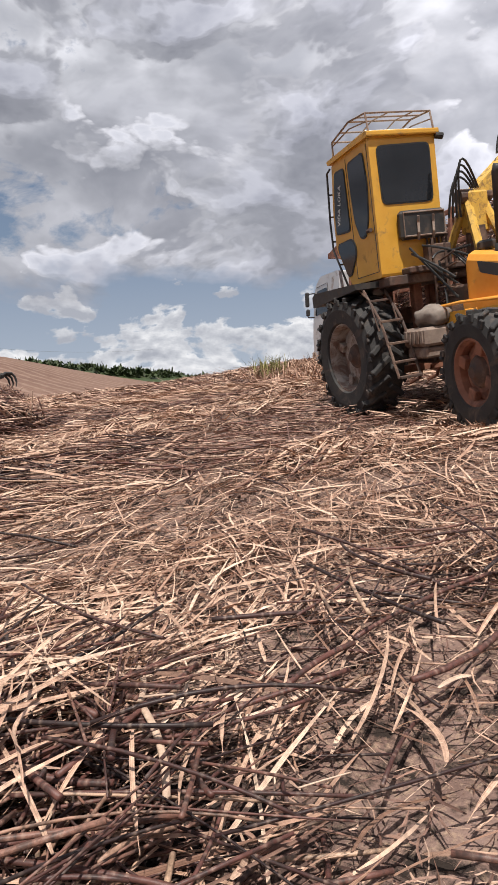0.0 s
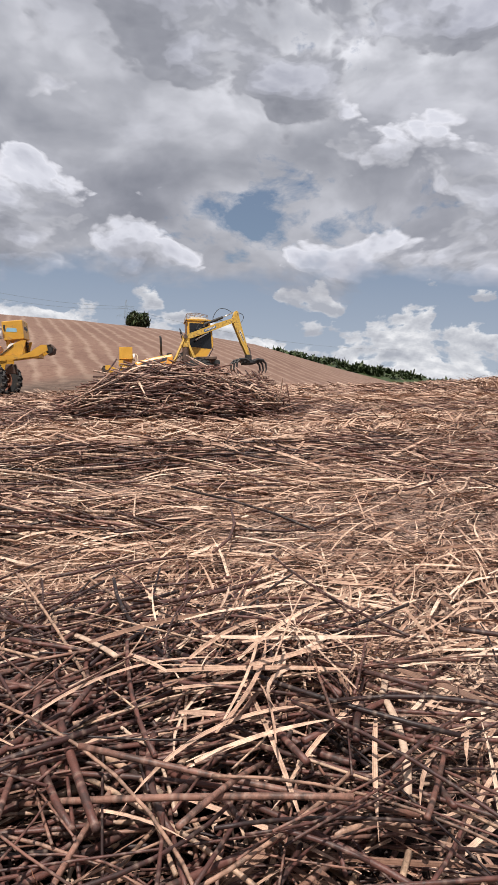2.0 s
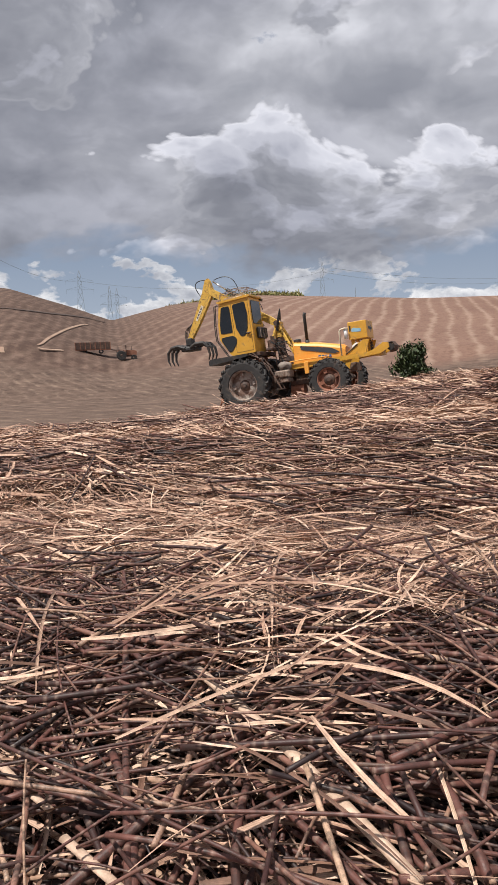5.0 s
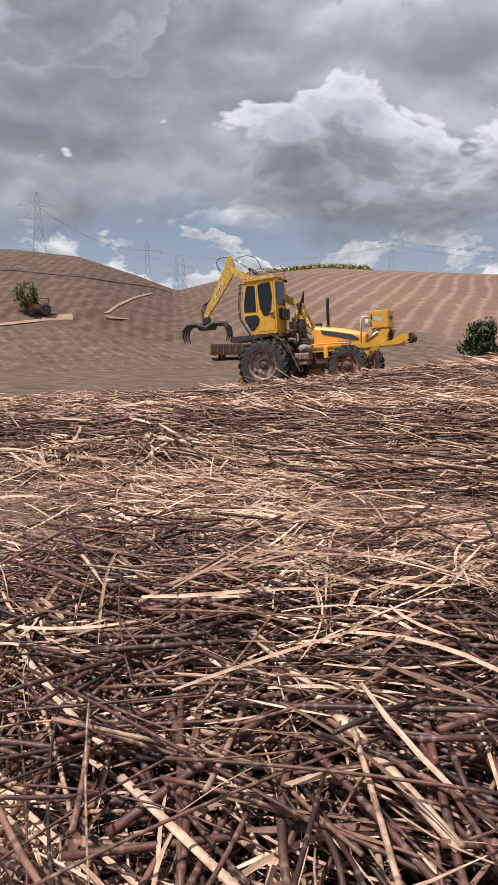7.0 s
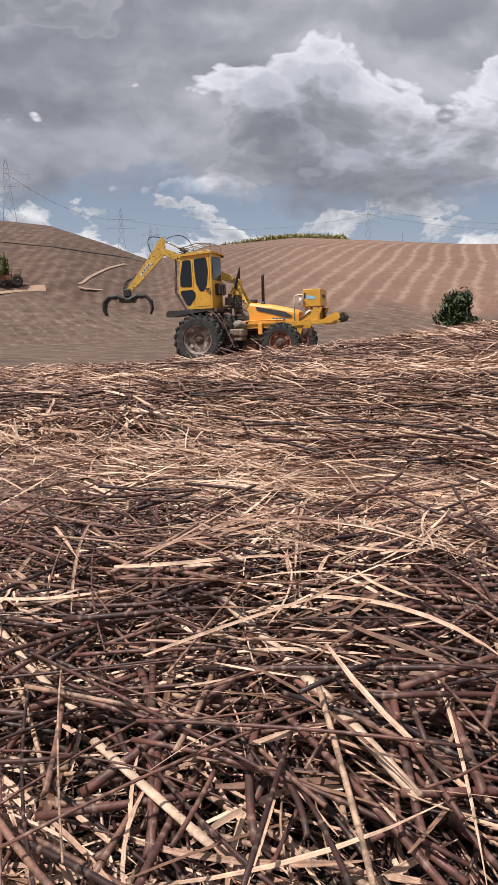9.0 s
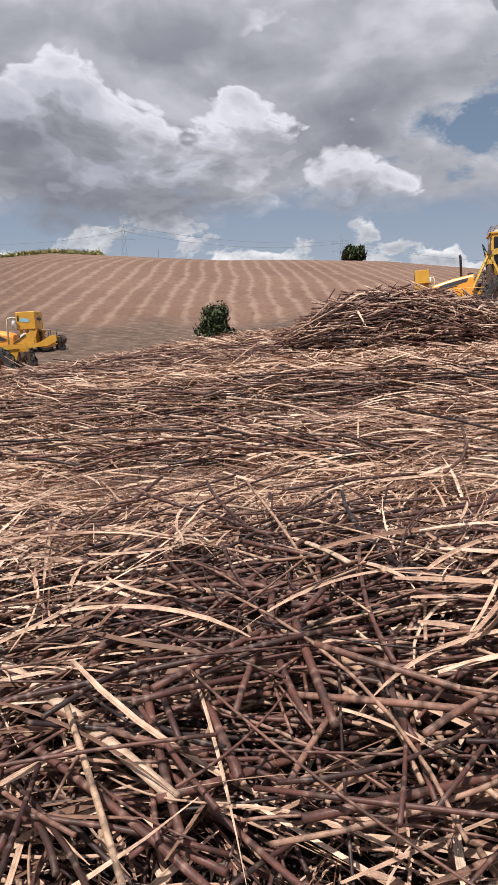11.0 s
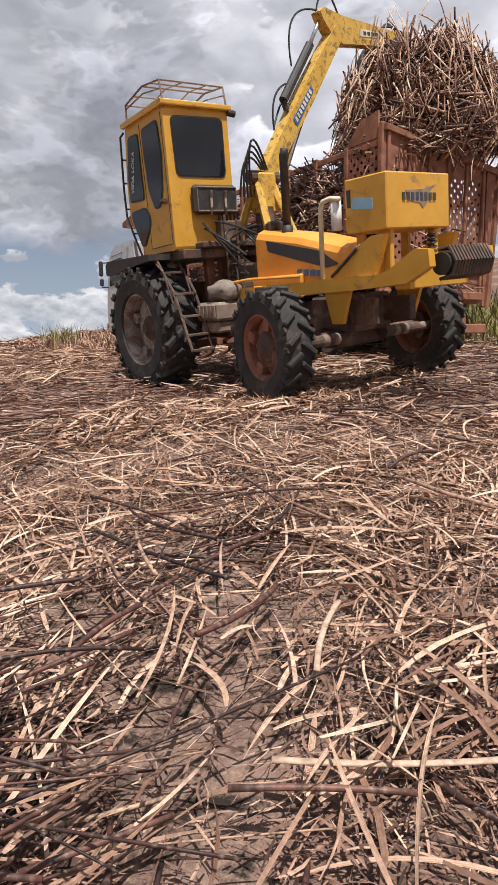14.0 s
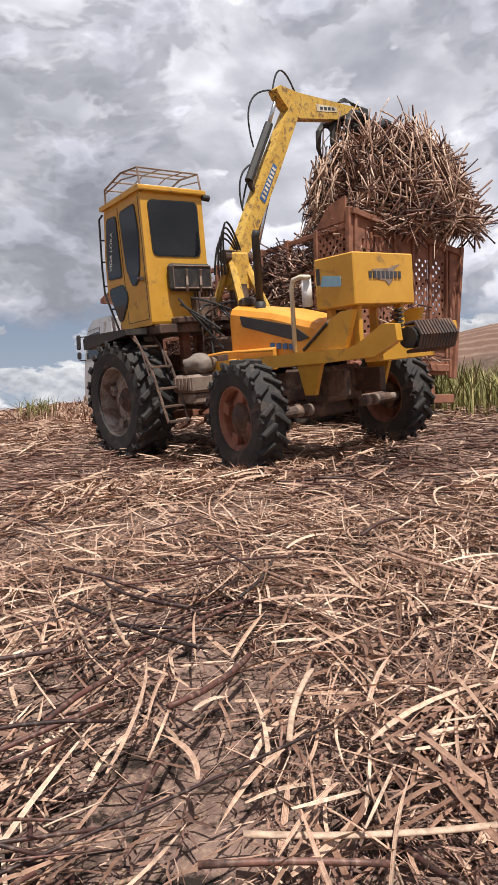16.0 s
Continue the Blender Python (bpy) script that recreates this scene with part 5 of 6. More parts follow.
def straw_rows(x, y):
    w = np.exp(-((y - 4.9 - .05 * x) / .55) ** 2) + np.exp(-((y - 9.6 - .12 * x) / 1.1) ** 2) + .8 * np.exp(-((y - 3.1 + .25 * x) / .4) ** 2)
    w = w + np.exp(-((y - .55 * x - 2.2) / .55) ** 2) * step(1.0, 2.0, x)
    w = w + np.exp(-(((x - 3.2) / 1.1) ** 2 + ((y - 3.0) / .35) ** 2)) + np.exp(-(((x - 3.3) / .5) ** 2 + ((y - 1.5) / .4) ** 2))
    return np.clip(w, 0, 1)


def bare(x, y):
    """1 where trampled soil shows between the litter."""
    f = fbm(x * .75 + 31, y * .75 + 7, 3)
    b = step(.50, .60, f) * step(.2, 1.0, x) * .8
    for px, py, s in ((1.3, 2.28, .34), (2.15, 2.4, .30), (1.38, 1.12, .24), (2.0, 1.37, .22), (2.5, .95, .28), (1.07, 4.5, .7), (-.2, 5.6, .5), (4.6, 4.2, .7), (3.4, 4.1, .4)):
        b = b + np.exp(-(((x - px) / (1.35 * s)) ** 2 + ((y - py) / s) ** 2) ** 1.5)
    return np.clip(b, 0, 1)


def flow(x, y):
    """The lie of the pieces: mostly across, swirling from place to place."""
    return .12 + (fbm(x * .45, y * .45, 3) - .5) * 3.4


def surface(x, y):
    return land(x, y) + .6 * heaps(x, y)


def scatter_leaves(name, n, r0, r1, a0, a1, L, W, seed, mat, segs=4, power=1.0, label="", raise_=.05, keep=None, turn=1.0, tip=.17, over=.15):
    rng = np.random.RandomState(seed)
    x, y = place(rng, n, r0, r1, a0, a1, power)
    k = cover(x, y) & (rng.uniform(0, 1, n) > .72 * bare(x, y))
    if keep is not None:
        k = k & (rng.uniform(0, 1, n) < keep(x, y))
    x, y = x[k], y[k]
    n = len(x)
    z = surface(x, y) + .015 + rng.uniform(0, 1, n) ** 2 * raise_ + .8 * heaps(x, y) * rng.uniform(0, .6, n) + over * cane_rows(x, y) * rng.uniform(0, 1, n)
    ang = flow(x, y) + rng.normal(0, turn, n)
    ln = rng.uniform(*L, n) * rng.uniform(.6, 1.0, n)
    V, q = blades(rng, np.stack([x, y, z], 1), ang, ln, rng.uniform(*W, n), np.abs(rng.normal(0, .03, n)) * ln, rng.normal(0, .55, n), segs, rng.normal(0, tip, n))
    ob = new(name, fast_mesh(name, V, q, mat, along=np.tile([-1, 0, 1], len(V) // 3)))
    tagged(ob, label, "straw", kind="stuff")


def scatter_cane(name, n, r0, r1, a0, a1, L, R, seed, segs, sides, label, power=1.0, lift=.12, keep=cane_rows, mat=CANE, spread=.75):
    rng = np.random.RandomState(seed)
    x, y = place(rng, n, r0, r1, a0, a1, power)
    k = cover(x, y) & (rng.uniform(0, 1, n) < keep(x, y)) & (rng.uniform(0, 1, n) > .8 * bare(x, y))
    x, y = x[k], y[k]
    n = len(x)
    z = surface(x, y) + .02 + rng.uniform(0, 1, n) ** 1.5 * lift
    a = flow(x, y) * .9 + rng.normal(0, spread, n)
    d = np.stack([np.cos(a), np.sin(a), rng.normal(0, .09, n)], 1)
    ln = rng.uniform(*L, n)
    rad = R[0] + (R[1] - R[0]) * rng.uniform(0, 1, n) ** 1.7
    V, q, al = stalks(rng, np.stack([x, y, z], 1), d, ln, rad, rng.normal(0, .07, n) * ln, segs, sides)
    ob = new(name, fast_mesh(name, V, q, mat, sides > 5, al))
    tagged(ob, label, "sugarcane", kind="stuff")


def patchy(x, y, f=1.3, a=9, k=1.0):
    """Swaths: thick in some places, thin in others."""
    return k * (fbm(x * f * .6 + a, y * f + a, 3) - .5)


def spot(x, y, cx, cy, r):
    return np.exp(-((x - cx) ** 2 + (y - cy) ** 2) / r ** 2)


NEAR_HEAP = "dark burnt cane stalks in a loose heap"
scatter_leaves("straw_litter", 30000, .9, 6.5, -82, 64, (.15, .85), (.0035, .0165), 21, STRAW, 6, .8, "pale dry cane leaves strewn on the ground", .06,
               keep=lambda x, y: np.clip(.34 + .16 * step(.9, 1.5, x) * step(2.4, 1.6, y) + .8 * straw_rows(x, y) + patchy(x, y, 1.3, 9, 2.6) - .12 * cane_rows(x, y) - .5 * spot(x, y, -.35, 1.3, .5), .04, 1), turn=.6)
scatter_leaves("broad_leaf_litter", 1800, .9, 6.5, -82, 64, (.25, .9), (.008, .019), 28, STRAW, 8, .8, "broad pale cane leaves strewn on the ground", .09, turn=.8,
               keep=lambda x, y: np.clip(.55 + patchy(x, y, 1.1, 15, 2.5), .1, 1))
scatter_leaves("fine_trash", 60000, .8, 7, -82, 64, (.03, .2), (.002, .009), 22, TRASH, 3, .8, "brown broken leaf trash", .035, turn=1.5, over=.05,
               keep=lambda x, y: np.clip(.9 - .75 * cane_rows(x, y), 0, 1))
scatter_leaves("fibre_trash", 15000, .8, 5, -60, 64, (.1, .45), (.0012, .003), 29, FIBRE, 6, .8, "fine red-brown fibres", .09, turn=1.5,
               keep=lambda x, y: np.clip(4.5 * (fbm(x * 1.1 + 3, y * 1.1 + 8, 3) - .47), .03, 1))
scatter_leaves("straw_litter", 62000, 6, 17, -80, 62, (.3, 1.1), (.010, .030), 23, STRAW, 3, .9, "pale dry cane leaves strewn on the ground", .10,
               keep=lambda x, y: np.clip(.36 + .75 * straw_rows(x, y) + patchy(x, y, .55, 3, 3.2) - .3 * cane_rows(x, y), .03, 1), turn=.5)
scatter_leaves("brown_litter", 34000, 6, 18, -80, 62, (.2, .7), (.010, .024), 24, TRASH, 2, .9, "brown leaf trash", .05, turn=1.2)
scatter_leaves("straw_litter", 46000, 16, 33, -80, 62, (.5, 1.2), (.022, .04), 25, STRAW, 2, .9, "pale dry cane leaves strewn on the ground", .10,
               keep=lambda x, y: np.clip(.5 + patchy(x, y, .4, 6, 2.5), .05, 1), turn=.6)
scatter_leaves("brown_litter", 28000, 16, 33, -80, 62, (.4, 1.0), (.025, .045), 26, TRASH, 2, .9, "brown leaf trash", .06, turn=1.2)
scatter_leaves("straw_litter", 5000, .5, 9, 64, 278, (.25, .95), (.012, .03), 27, STRAW, 3, .7, "pale dry cane leaves strewn on the ground")
scatter_leaves("straw_litter", 20000, 1.0, 3.6, -60, 62, (.15, .8), (.004, .014), 36, STRAW, 7, .8, "pale dry straw lying over the cane heap", .05, over=.30, turn=.7,
               keep=lambda x, y: np.clip(4.2 * (fbm(x * 1.6 + 21, y * 1.6 + 4, 3) - .46) + .25 * spot(x, y, .65, 1.4, .3) + .3 * spot(x, y, -1.4, 1.25, .4), 0, 1)
               * np.clip(.25 + cane_rows(x, y), 0, 1) * (1 - .85 * spot(x, y, -.35, 1.3, .5)))
scatter_cane("cane_litter", 6800, 1.0, 3.6, -60, 60, (.12, .95), (.0026, .0092), 31, 6, 7, NEAR_HEAP, .8, .25, spread=.85)
scatter_cane("split_litter", 260, 1.0, 3.4, -60, 60, (.08, .32), (.002, .0055), 38, 5, 6, "pale split cane pieces among the burnt stalks", .8, .26, mat=PALE, spread=.9)
scatter_cane("cane_litter", 1300, 1.0, 5, -80, 62, (.08, .5), (.003, .008), 32, 4, 6, "scattered cane stalks", .7, .05, keep=lambda x, y: .6 + 0 * x)
scatter_cane("cane_litter", 10000, 3, 12, -60, 62, (.4, 1.3), (.007, .012), 33, 3, 5, "dark cane stalks lying in a windrow", .9, .18, spread=.5)
scatter_cane("cane_litter", 6500, 3.2, 20, -80, 62, (.4, 1.3), (.007, .014), 34, 3, 5, "scattered cane stalks", .9, .10,
             keep=lambda x, y: np.clip(.45 - patchy(x, y, .55, 3, 3.5), 0, 1), mat=LOADMIX, spread=.5)
scatter_cane("cane_litter", 9000, 10, 30, -20, 62, (.6, 1.6), (.011, .017), 35, 2, 4, "cane stalks lying in a windrow", .9, .16, mat=LOADMIX)


# single stalks and leaves that stand out, lying on the litter
def stalk_mesh(name, length, rad, seed, mat, bend=.03, flat=1.0):
    rng = np.random.RandomState(seed)
    V, q, al = stalks(rng, np.zeros((1, 3)), np.array([[1.0, 0, 0]]), np.array([length]), np.array([rad]), np.array([bend]), 10, 8)
    k = 1 + .10 * np.exp(-((np.mod(al + .3 * seed, .13) - .065) / .008) ** 2)
    V[:, 1] *= k
    V[:, 2] *= k * flat
    return fast_mesh(name, V, q, mat, True, al)


def leaf_mesh(name, length, width, seed, bend):
    rng = np.random.RandomState(seed)
    V, q = blades(rng, np.zeros((1, 3)), np.zeros(1), np.array([length]), np.array([width]), np.array([.05 * length]), np.array([bend]), 12)
    return fast_mesh(name, V, q, STRAW, along=np.tile([-1, 0, 1], len(V) // 3))


LAID = {"cane": 0, "split": 0, "wood": 0, "leaf": 0, "leafc": 0}
FACES = {"cane": ("cane_stalk", "dark burnt cane stalk with ringed joints", "sugarcane"), "split": ("split_cane", "pale split piece of dry cane", "sugarcane"),
         "wood": ("cane_stump", "thick pale peeled cane stalk", "sugarcane"), "leaf": ("dry_leaf", "long pale dry cane leaf", "leaf"),
         "leafc": ("dry_leaf", "long curved pale dry cane leaf", "leaf")}


def lay(kind, p, q, over=.10):
    """One piece from p to q on top of the litter."""
    LAID[kind] += 1
    k = LAID[kind]
    top = lambda v: float(surface(*v)) + over + (.15 if kind == "cane" else .18) * float(cane_rows(*v))
    a = Vector((*p, top(p)))
    b = Vector((*q, top(q)))
    d = b - a
    n = d.length
    nm, lab, cat = FACES[kind]
    if kind == "cane":
        me = stalk_mesh(nm, n, .0088 + .0025 * (k % 3) / 2, k, CANE)
    elif kind == "split":
        me = stalk_mesh(nm, n, .011, k, PALE, .02, .55)
    elif kind == "wood":
        me = stalk_mesh(nm, n, .0155, k, PALE, .015, .7)
    else:
        me = leaf_mesh(nm, n * 1.03, .012, k, .9 if kind == "leafc" else .15)
    ob = new(nm, me)
    ob.matrix_basis = Matrix.Translation((a + b) / 2) @ d.to_track_quat("X", "Z").to_matrix().to_4x4()
    tagged(ob, lab, cat, {"sugarcane": "loose cane pieces", "leaf": "loose dry leaves"}[cat])


lay("cane", (-0.42, 2.43), (0.16, 2.23))
lay("cane", (0.21, 2.48), (0.56, 1.59))
lay("cane", (0.19, 2.59), (0.46, 2.03))
lay("split", (0.81, 2.00), (0.69, 1.62))
lay("split", (0.68, 1.58), (0.60, 1.23))
lay("leaf", (0.64, 1.58), (0.32, 1.26))
lay("leafc", (0.44, 1.51), (-0.03, 1.27))
lay("leafc", (0.27, 1.73), (-0.30, 1.51))
lay("cane", (-0.24, 1.70), (-0.11, 1.26))
lay("cane", (-0.17, 1.57), (-0.06, 1.25))
lay("split", (-0.27, 2.22), (-0.04, 1.78))
lay("leaf", (0.61, 1.46), (0.50, 1.14))
lay("cane", (0.78, 1.46), (0.70, 1.21))
lay("leaf", (0.94, 1.59), (0.79, 1.33))
lay("leafc", (0.97, 1.54), (0.59, 1.18))
lay("cane", (0.06, 1.50), (0.09, 1.22))
lay("cane", (0.40, 2.26), (0.76, 1.67))
lay("cane", (0.50, 2.02), (0.71, 1.47))
lay("leaf", (1.11, 2.62), (1.01, 1.92))
lay("cane", (0.32, 1.52), (0.52, 1.35))
lay("wood", (-1.03, 1.50), (-0.34, 1.07))
lay("cane", (-1.00, 0.87), (-0.76, 1.47))
lay("cane", (-0.76, 1.47), (-0.68, 1.90))
lay("cane", (-1.35, 1.61), (-0.76, 0.80))
lay("cane", (-1.12, 1.23), (-0.77, 0.80))
lay("leaf", (-1.41, 3.08), (-0.82, 1.53))
lay("split", (-1.80, 1.29), (-1.15, 1.04))
lay("split", (-1.07, 0.99), (-0.66, 0.85))
lay("leaf", (-0.94, 0.99), (-0.83, 0.82))
lay("cane", (-0.69, 1.88), (-0.34, 1.76))
lay("cane", (-0.52, 1.43), (-0.32, 1.02))
lay("cane", (-0.41, 1.39), (-0.23, 1.12))
lay("leaf", (-1.95, 1.96), (-1.42, 1.28))
lay("cane", (-1.31, 1.59), (-1.00, 1.34))
lay("cane", (-0.74, 1.23), (-0.59, 0.89))
lay("leaf", (-2.10, 1.90), (-1.65, 1.57))
lay("split", (-1.29, 2.22), (-0.77, 1.90))
lay("cane", (-0.64, 1.38), (-0.51, 1.69))
lay("leaf", (1.62, 1.56), (1.36, 1.36))
lay("split", (1.94, 1.17), (1.56, 0.98))
lay("leaf", (2.80, 0.97), (2.14, 0.99))
lay("leafc", (2.15, 1.10), (1.63, 1.38))
lay("leaf", (1.43, 1.10), (1.38, 0.71))
lay("cane", (2.36, 1.83), (1.50, 1.69))
lay("cane", (1.48, 1.67), (1.13, 1.58))
lay("cane", (1.92, 1.43), (1.48, 1.39))
lay("leafc", (2.69, 2.87), (2.23, 2.09))
lay("leaf", (2.06, 2.08), (1.81, 1.94))
lay("leaf", (2.06, 1.85), (1.73, 1.52))
lay("split", (1.20, 0.84), (1.59, 0.41))
lay("leaf", (1.48, 0.77), (1.15, 0.72))
lay("leafc", (1.41, 0.35), (1.24, 0.67))
lay("leaf", (2.21, 0.79), (1.96, 0.54))
lay("leaf", (1.52, 0.97), (1.16, 0.89))
lay("leaf", (1.39, 0.78), (1.34, 0.49))


def loose_stalks(n=150):
    """Stalks that lie singly on the near heap."""
    rng = np.random.RandomState(77)
    kinds = [stalk_mesh("cane_stalk", float(L), float(r), i, CANE, .03) for i, (L, r) in enumerate(zip(rng.uniform(.35, 1.0, 12), rng.uniform(.005, .0092, 12)))]
    made = 0
    while made < n:
        x, y = place(rng, 1, 1.1, 3.4, -32, 58, .8)
        if rng.uniform() > .15 + cane_rows(x, y)[0]:
            continue
        a = float(flow(x, y)[0]) * .6 + rng.normal(0, .8)
        ob = new("cane_stalk", kinds[made % 12])
        ob.matrix_basis = Matrix.Translation((x[0], y[0], float(surface(x, y)[0]) + rng.uniform(.05, .12) + .13 * float(cane_rows(x, y)[0]))) @ pose(0, 0, 0, rng.uniform(0, 360), rng.normal(0, 3), math.degrees(a))
        tagged(ob, "dark burnt cane stalk with ringed joints", "sugarcane", "loose cane pieces")
        made += 1


loose_stalks()


# ---- far things ----
def at_turn(turn, dist):
    a = radians(turn)
    return -math.sin(a) * dist, math.cos(a) * dist


def foliage(rng, c, size, n, leaf):
    """Small leaf blades gathered in clumps inside an uneven crown."""
    k = max(6, n // 60)
    cl = rng.normal(0, 1, (k, 3))
    cl = cl / np.linalg.norm(cl, axis=1, keepdims=True) * rng.uniform(.35, .95, (k, 1))
    cl[:, 2] = np.where(cl[:, 2] < 0, cl[:, 2] * .45, cl[:, 2])
    p = cl[rng.randint(0, k, n)] + rng.normal(0, .13, (n, 3))
    p = p * np.array([size]) + np.array([c])
    return blades(rng, p, rng.uniform(0, 6.28, n), rng.uniform(.6, 1.4, n) * leaf, rng.uniform(.5, .9, n) * leaf, rng.normal(0, .1, n) * leaf, rng.normal(0, .5, n), 2, rng.normal(0, .9, n))


def make_tree(name, turn, dist, height, width, seed, leaf, n, label, category="tree", foliage_mat=None):
    rng = np.random.RandomState(seed)
    x, y = at_turn(turn, dist)
    z = float(land(x, y)) - .1
    T = new(name)
    T.matrix_basis = Matrix.Translation((x, y, z))
    b = Build().tube([(0, 0, 0), (.05 * width, 0, height * .3), (0, .04 * width, height * .6)], [.06 * width, .045 * width, .02 * width], 8)
    for k in range(6):
        t = k * 1.05
        b.tube([(0, 0, height * (.15 + .05 * k)), (math.cos(t) * width * .2, math.sin(t) * width * .2, height * .5), (math.cos(t) * width * .36, math.sin(t) * width * .36, height * .68)], [.03 * width, .02 * width, .008 * width], 6)
    part("trunk", b, BARK, T)
    V, q = foliage(rng, (0, 0, height * .36), (width * .46, width * .46, height * .60), n, leaf)
    part("crown", fast_mesh("crown", V, q, foliage_mat or LEAF), None, T)
    tagged(T, label, category)


make_tree("tree", 0.0, 236, 5.6, 9.0, 41, .75, 6000, "dense dark green tree on the hill's crest")
make_tree("shrub", 11.75, 74, 5.0, 4.5, 42, .30, 6000, "dark green leafy shrub in the mown field", "shrub")


def make_forest():
    rng = np.random.RandomState(50)
    Vs, Qs, k = [], [], 0
    for i in range(150):
        t = -11.3 - 17.5 * rng.uniform() ** .9
        d = rng.uniform(400, 440)
        rise = np.interp(t, [-28.5, -25.7, -22, -17.2, -14.3, -11.4], [-.45, -.2, .42, 1.08, 1.5, 1.85])
        h = rng.uniform(4, 8)
        x, y = at_turn(t, d)
        z = math.tan(radians(rise)) * d - h * .85
        V, q = foliage(rng, (x, y, z), (h * .9, h * .9, h * .75), 110, 2.2)
        Vs.append(V), Qs.append(q + k)
        k += len(V)
    ob = new("far_woods", fast_mesh("far_woods", np.concatenate(Vs), np.concatenate(Qs), LEAF))
    tagged(ob, "dark green woods along the far slope", "woods", kind="stuff")
    ridge = []
    n = 40
    for i in range(n + 1):
        t = -9 - 24 * i / n
        rise = np.interp(t, [-33, -28.5, -25.7, -22, -17.2, -14.3, -9], [-1.2, -.6, -.35, .2, .8, 1.2, 1.9])
        ridge.append((t, rise))
    V, F = [], []
    for t, rise in ridge:
        for d, k in ((330, -14), (420, math.tan(radians(rise)) * 420), (520, -16)):
            V.append((*at_turn(t, d), k))
    for i in range(n):
        for j in range(2):
            F.append((i * 3 + j, i * 3 + j + 1, i * 3 + j + 4, i * 3 + j + 3))
    ob = new("far_slope", mesh_of("far_slope", V, F, LEAF, True))
    tagged(ob, "wooded slope in the distance", "hill", kind="structure")


make_forest()


def on_slope(turn, rise, d=60.0):
    """Distance at which the land, seen from the eye, stands at this rise."""
    while d < 240 and float(land(*at_turn(turn, d))) / d < math.tan(radians(rise)):
        d += .5
    return d


def make_track(stops, half, mat=None, label="pale dirt track between the mown slopes"):
    """A thin dirt track over the slopes: stops of turn and rise."""
    n = 24
    ts = [stops[0][0] + (stops[-1][0] - stops[0][0]) * k / n for k in range(n + 1)]
    rows = [(t, on_slope(t, float(np.interp(t, [s[0] for s in stops], [s[1] for s in stops])))) for t in ts]
    rows = [(t, sum(q[1] for q in rows[max(0, i - 2):i + 3]) / len(rows[max(0, i - 2):i + 3])) for i, (t, d) in enumerate(rows)]
    pts = [Vector((*at_turn(t, d), 0)) for t, d in rows]
    V, F = [], []
    for i, p in enumerate(pts):
        w = (pts[min(i + 1, n)] - pts[max(i - 1, 0)]).normalized()
        nrm = Vector((-w.y, w.x, 0))
        for s in (-half, -.35 * half, .35 * half, half):
            q = p + nrm * s
            V.append((q.x, q.y, float(land(q.x, q.y)) + .15))
    for i in range(n):
        for j in range(3):
            F.append((i * 4 + j, i * 4 + j + 1, i * 4 + j + 5, i * 4 + j + 4))
    tagged(new("road", mesh_of("road", V, F, mat or TRACK, True)), label, "road", kind="structure")


make_track(((38.97, 2.20), (40.62, 1.79), (42.27, 1.00), (43.08, 0.29)), .22)
make_track(((41.1, 0.0), (42.0, 0.05), (43.1, 0.24)), .3)
make_track(((45.7, 0.14), (47.9, -0.04), (50.65, -0.36), (54, -.6)), .6)
make_track(((37.5, 2.40), (39.5, 2.72), (42.1, 3.03), (45.9, 3.55), (50.4, 3.90), (55, 4.0)), .35, TERRACE, "dark eroded terrace bank along the slope")


def make_pylon(turn, dist, top_rise, width=7.0, label="grey lattice power pylon on the skyline", arms=True):
    x, y = at_turn(turn, dist)
    z0 = float(land(x, y)) - 1
    h = math.tan(radians(top_rise)) * dist - z0
    P = new("power_pylon")
    P.matrix_basis = pose(x, y, z0, 0, 0, turn)
    r = .00021 * dist
    b = Build()
    lv = [0, .22, .42, .58, .72, .84, .93, 1.0]
    wd = [1, .74, .52, .36, .26, .22, .18, .04]
    cor = lambda i: [(sx * width / 2 * wd[i], sy * width / 2 * wd[i], h * lv[i]) for sx, sy in ((-1, -1), (1, -1), (1, 1), (-1, 1))]
    for i in range(len(lv) - 1):
        a, c = cor(i), cor(i + 1)
        for k in range(4):
            b.tube([a[k], c[k]], r, 4)
            b.tube([a[k], c[(k + 1) % 4]], r * .6, 4)
            b.tube([a[(k + 1) % 4], c[k]], r * .6, 4)
    part("tower", b, PYLON, P)
    if arms:
        for lvl in (.74, .86):
            q = Build()
            for s in (-1, 1):
                q.tube([(0, 0, h * lvl), (s * width * .85, 0, h * lvl)], r * .8, 4).tube([(0, 0, h * (lvl + .05)), (s * width * .85, 0, h * lvl)], r * .6, 4)
                q.tube([(s * width * .85, 0, h * lvl), (s * width * .85, 0, h * lvl - 2)], r * .7, 4)
            part("crossarm", q, PYLON, P)
    tagged(P, label, "pylon", "power pylons")
    return Vector((x, y, z0 + h * .86))


tips = [make_pylon(19.1, 420, 6.7, 8), make_pylon(1.08, 520, 5.25, 8), make_pylon(39.4, 400, 6.5, 9), make_pylon(37.03, 560, 5.25, 9), make_pylon(36.44, 560, 5.05, 9), make_pylon(47.95, 300, 9.9, 10)]
make_pylon(16.33, 420, 4.55, 1.2, "slender pole on the skyline", False)


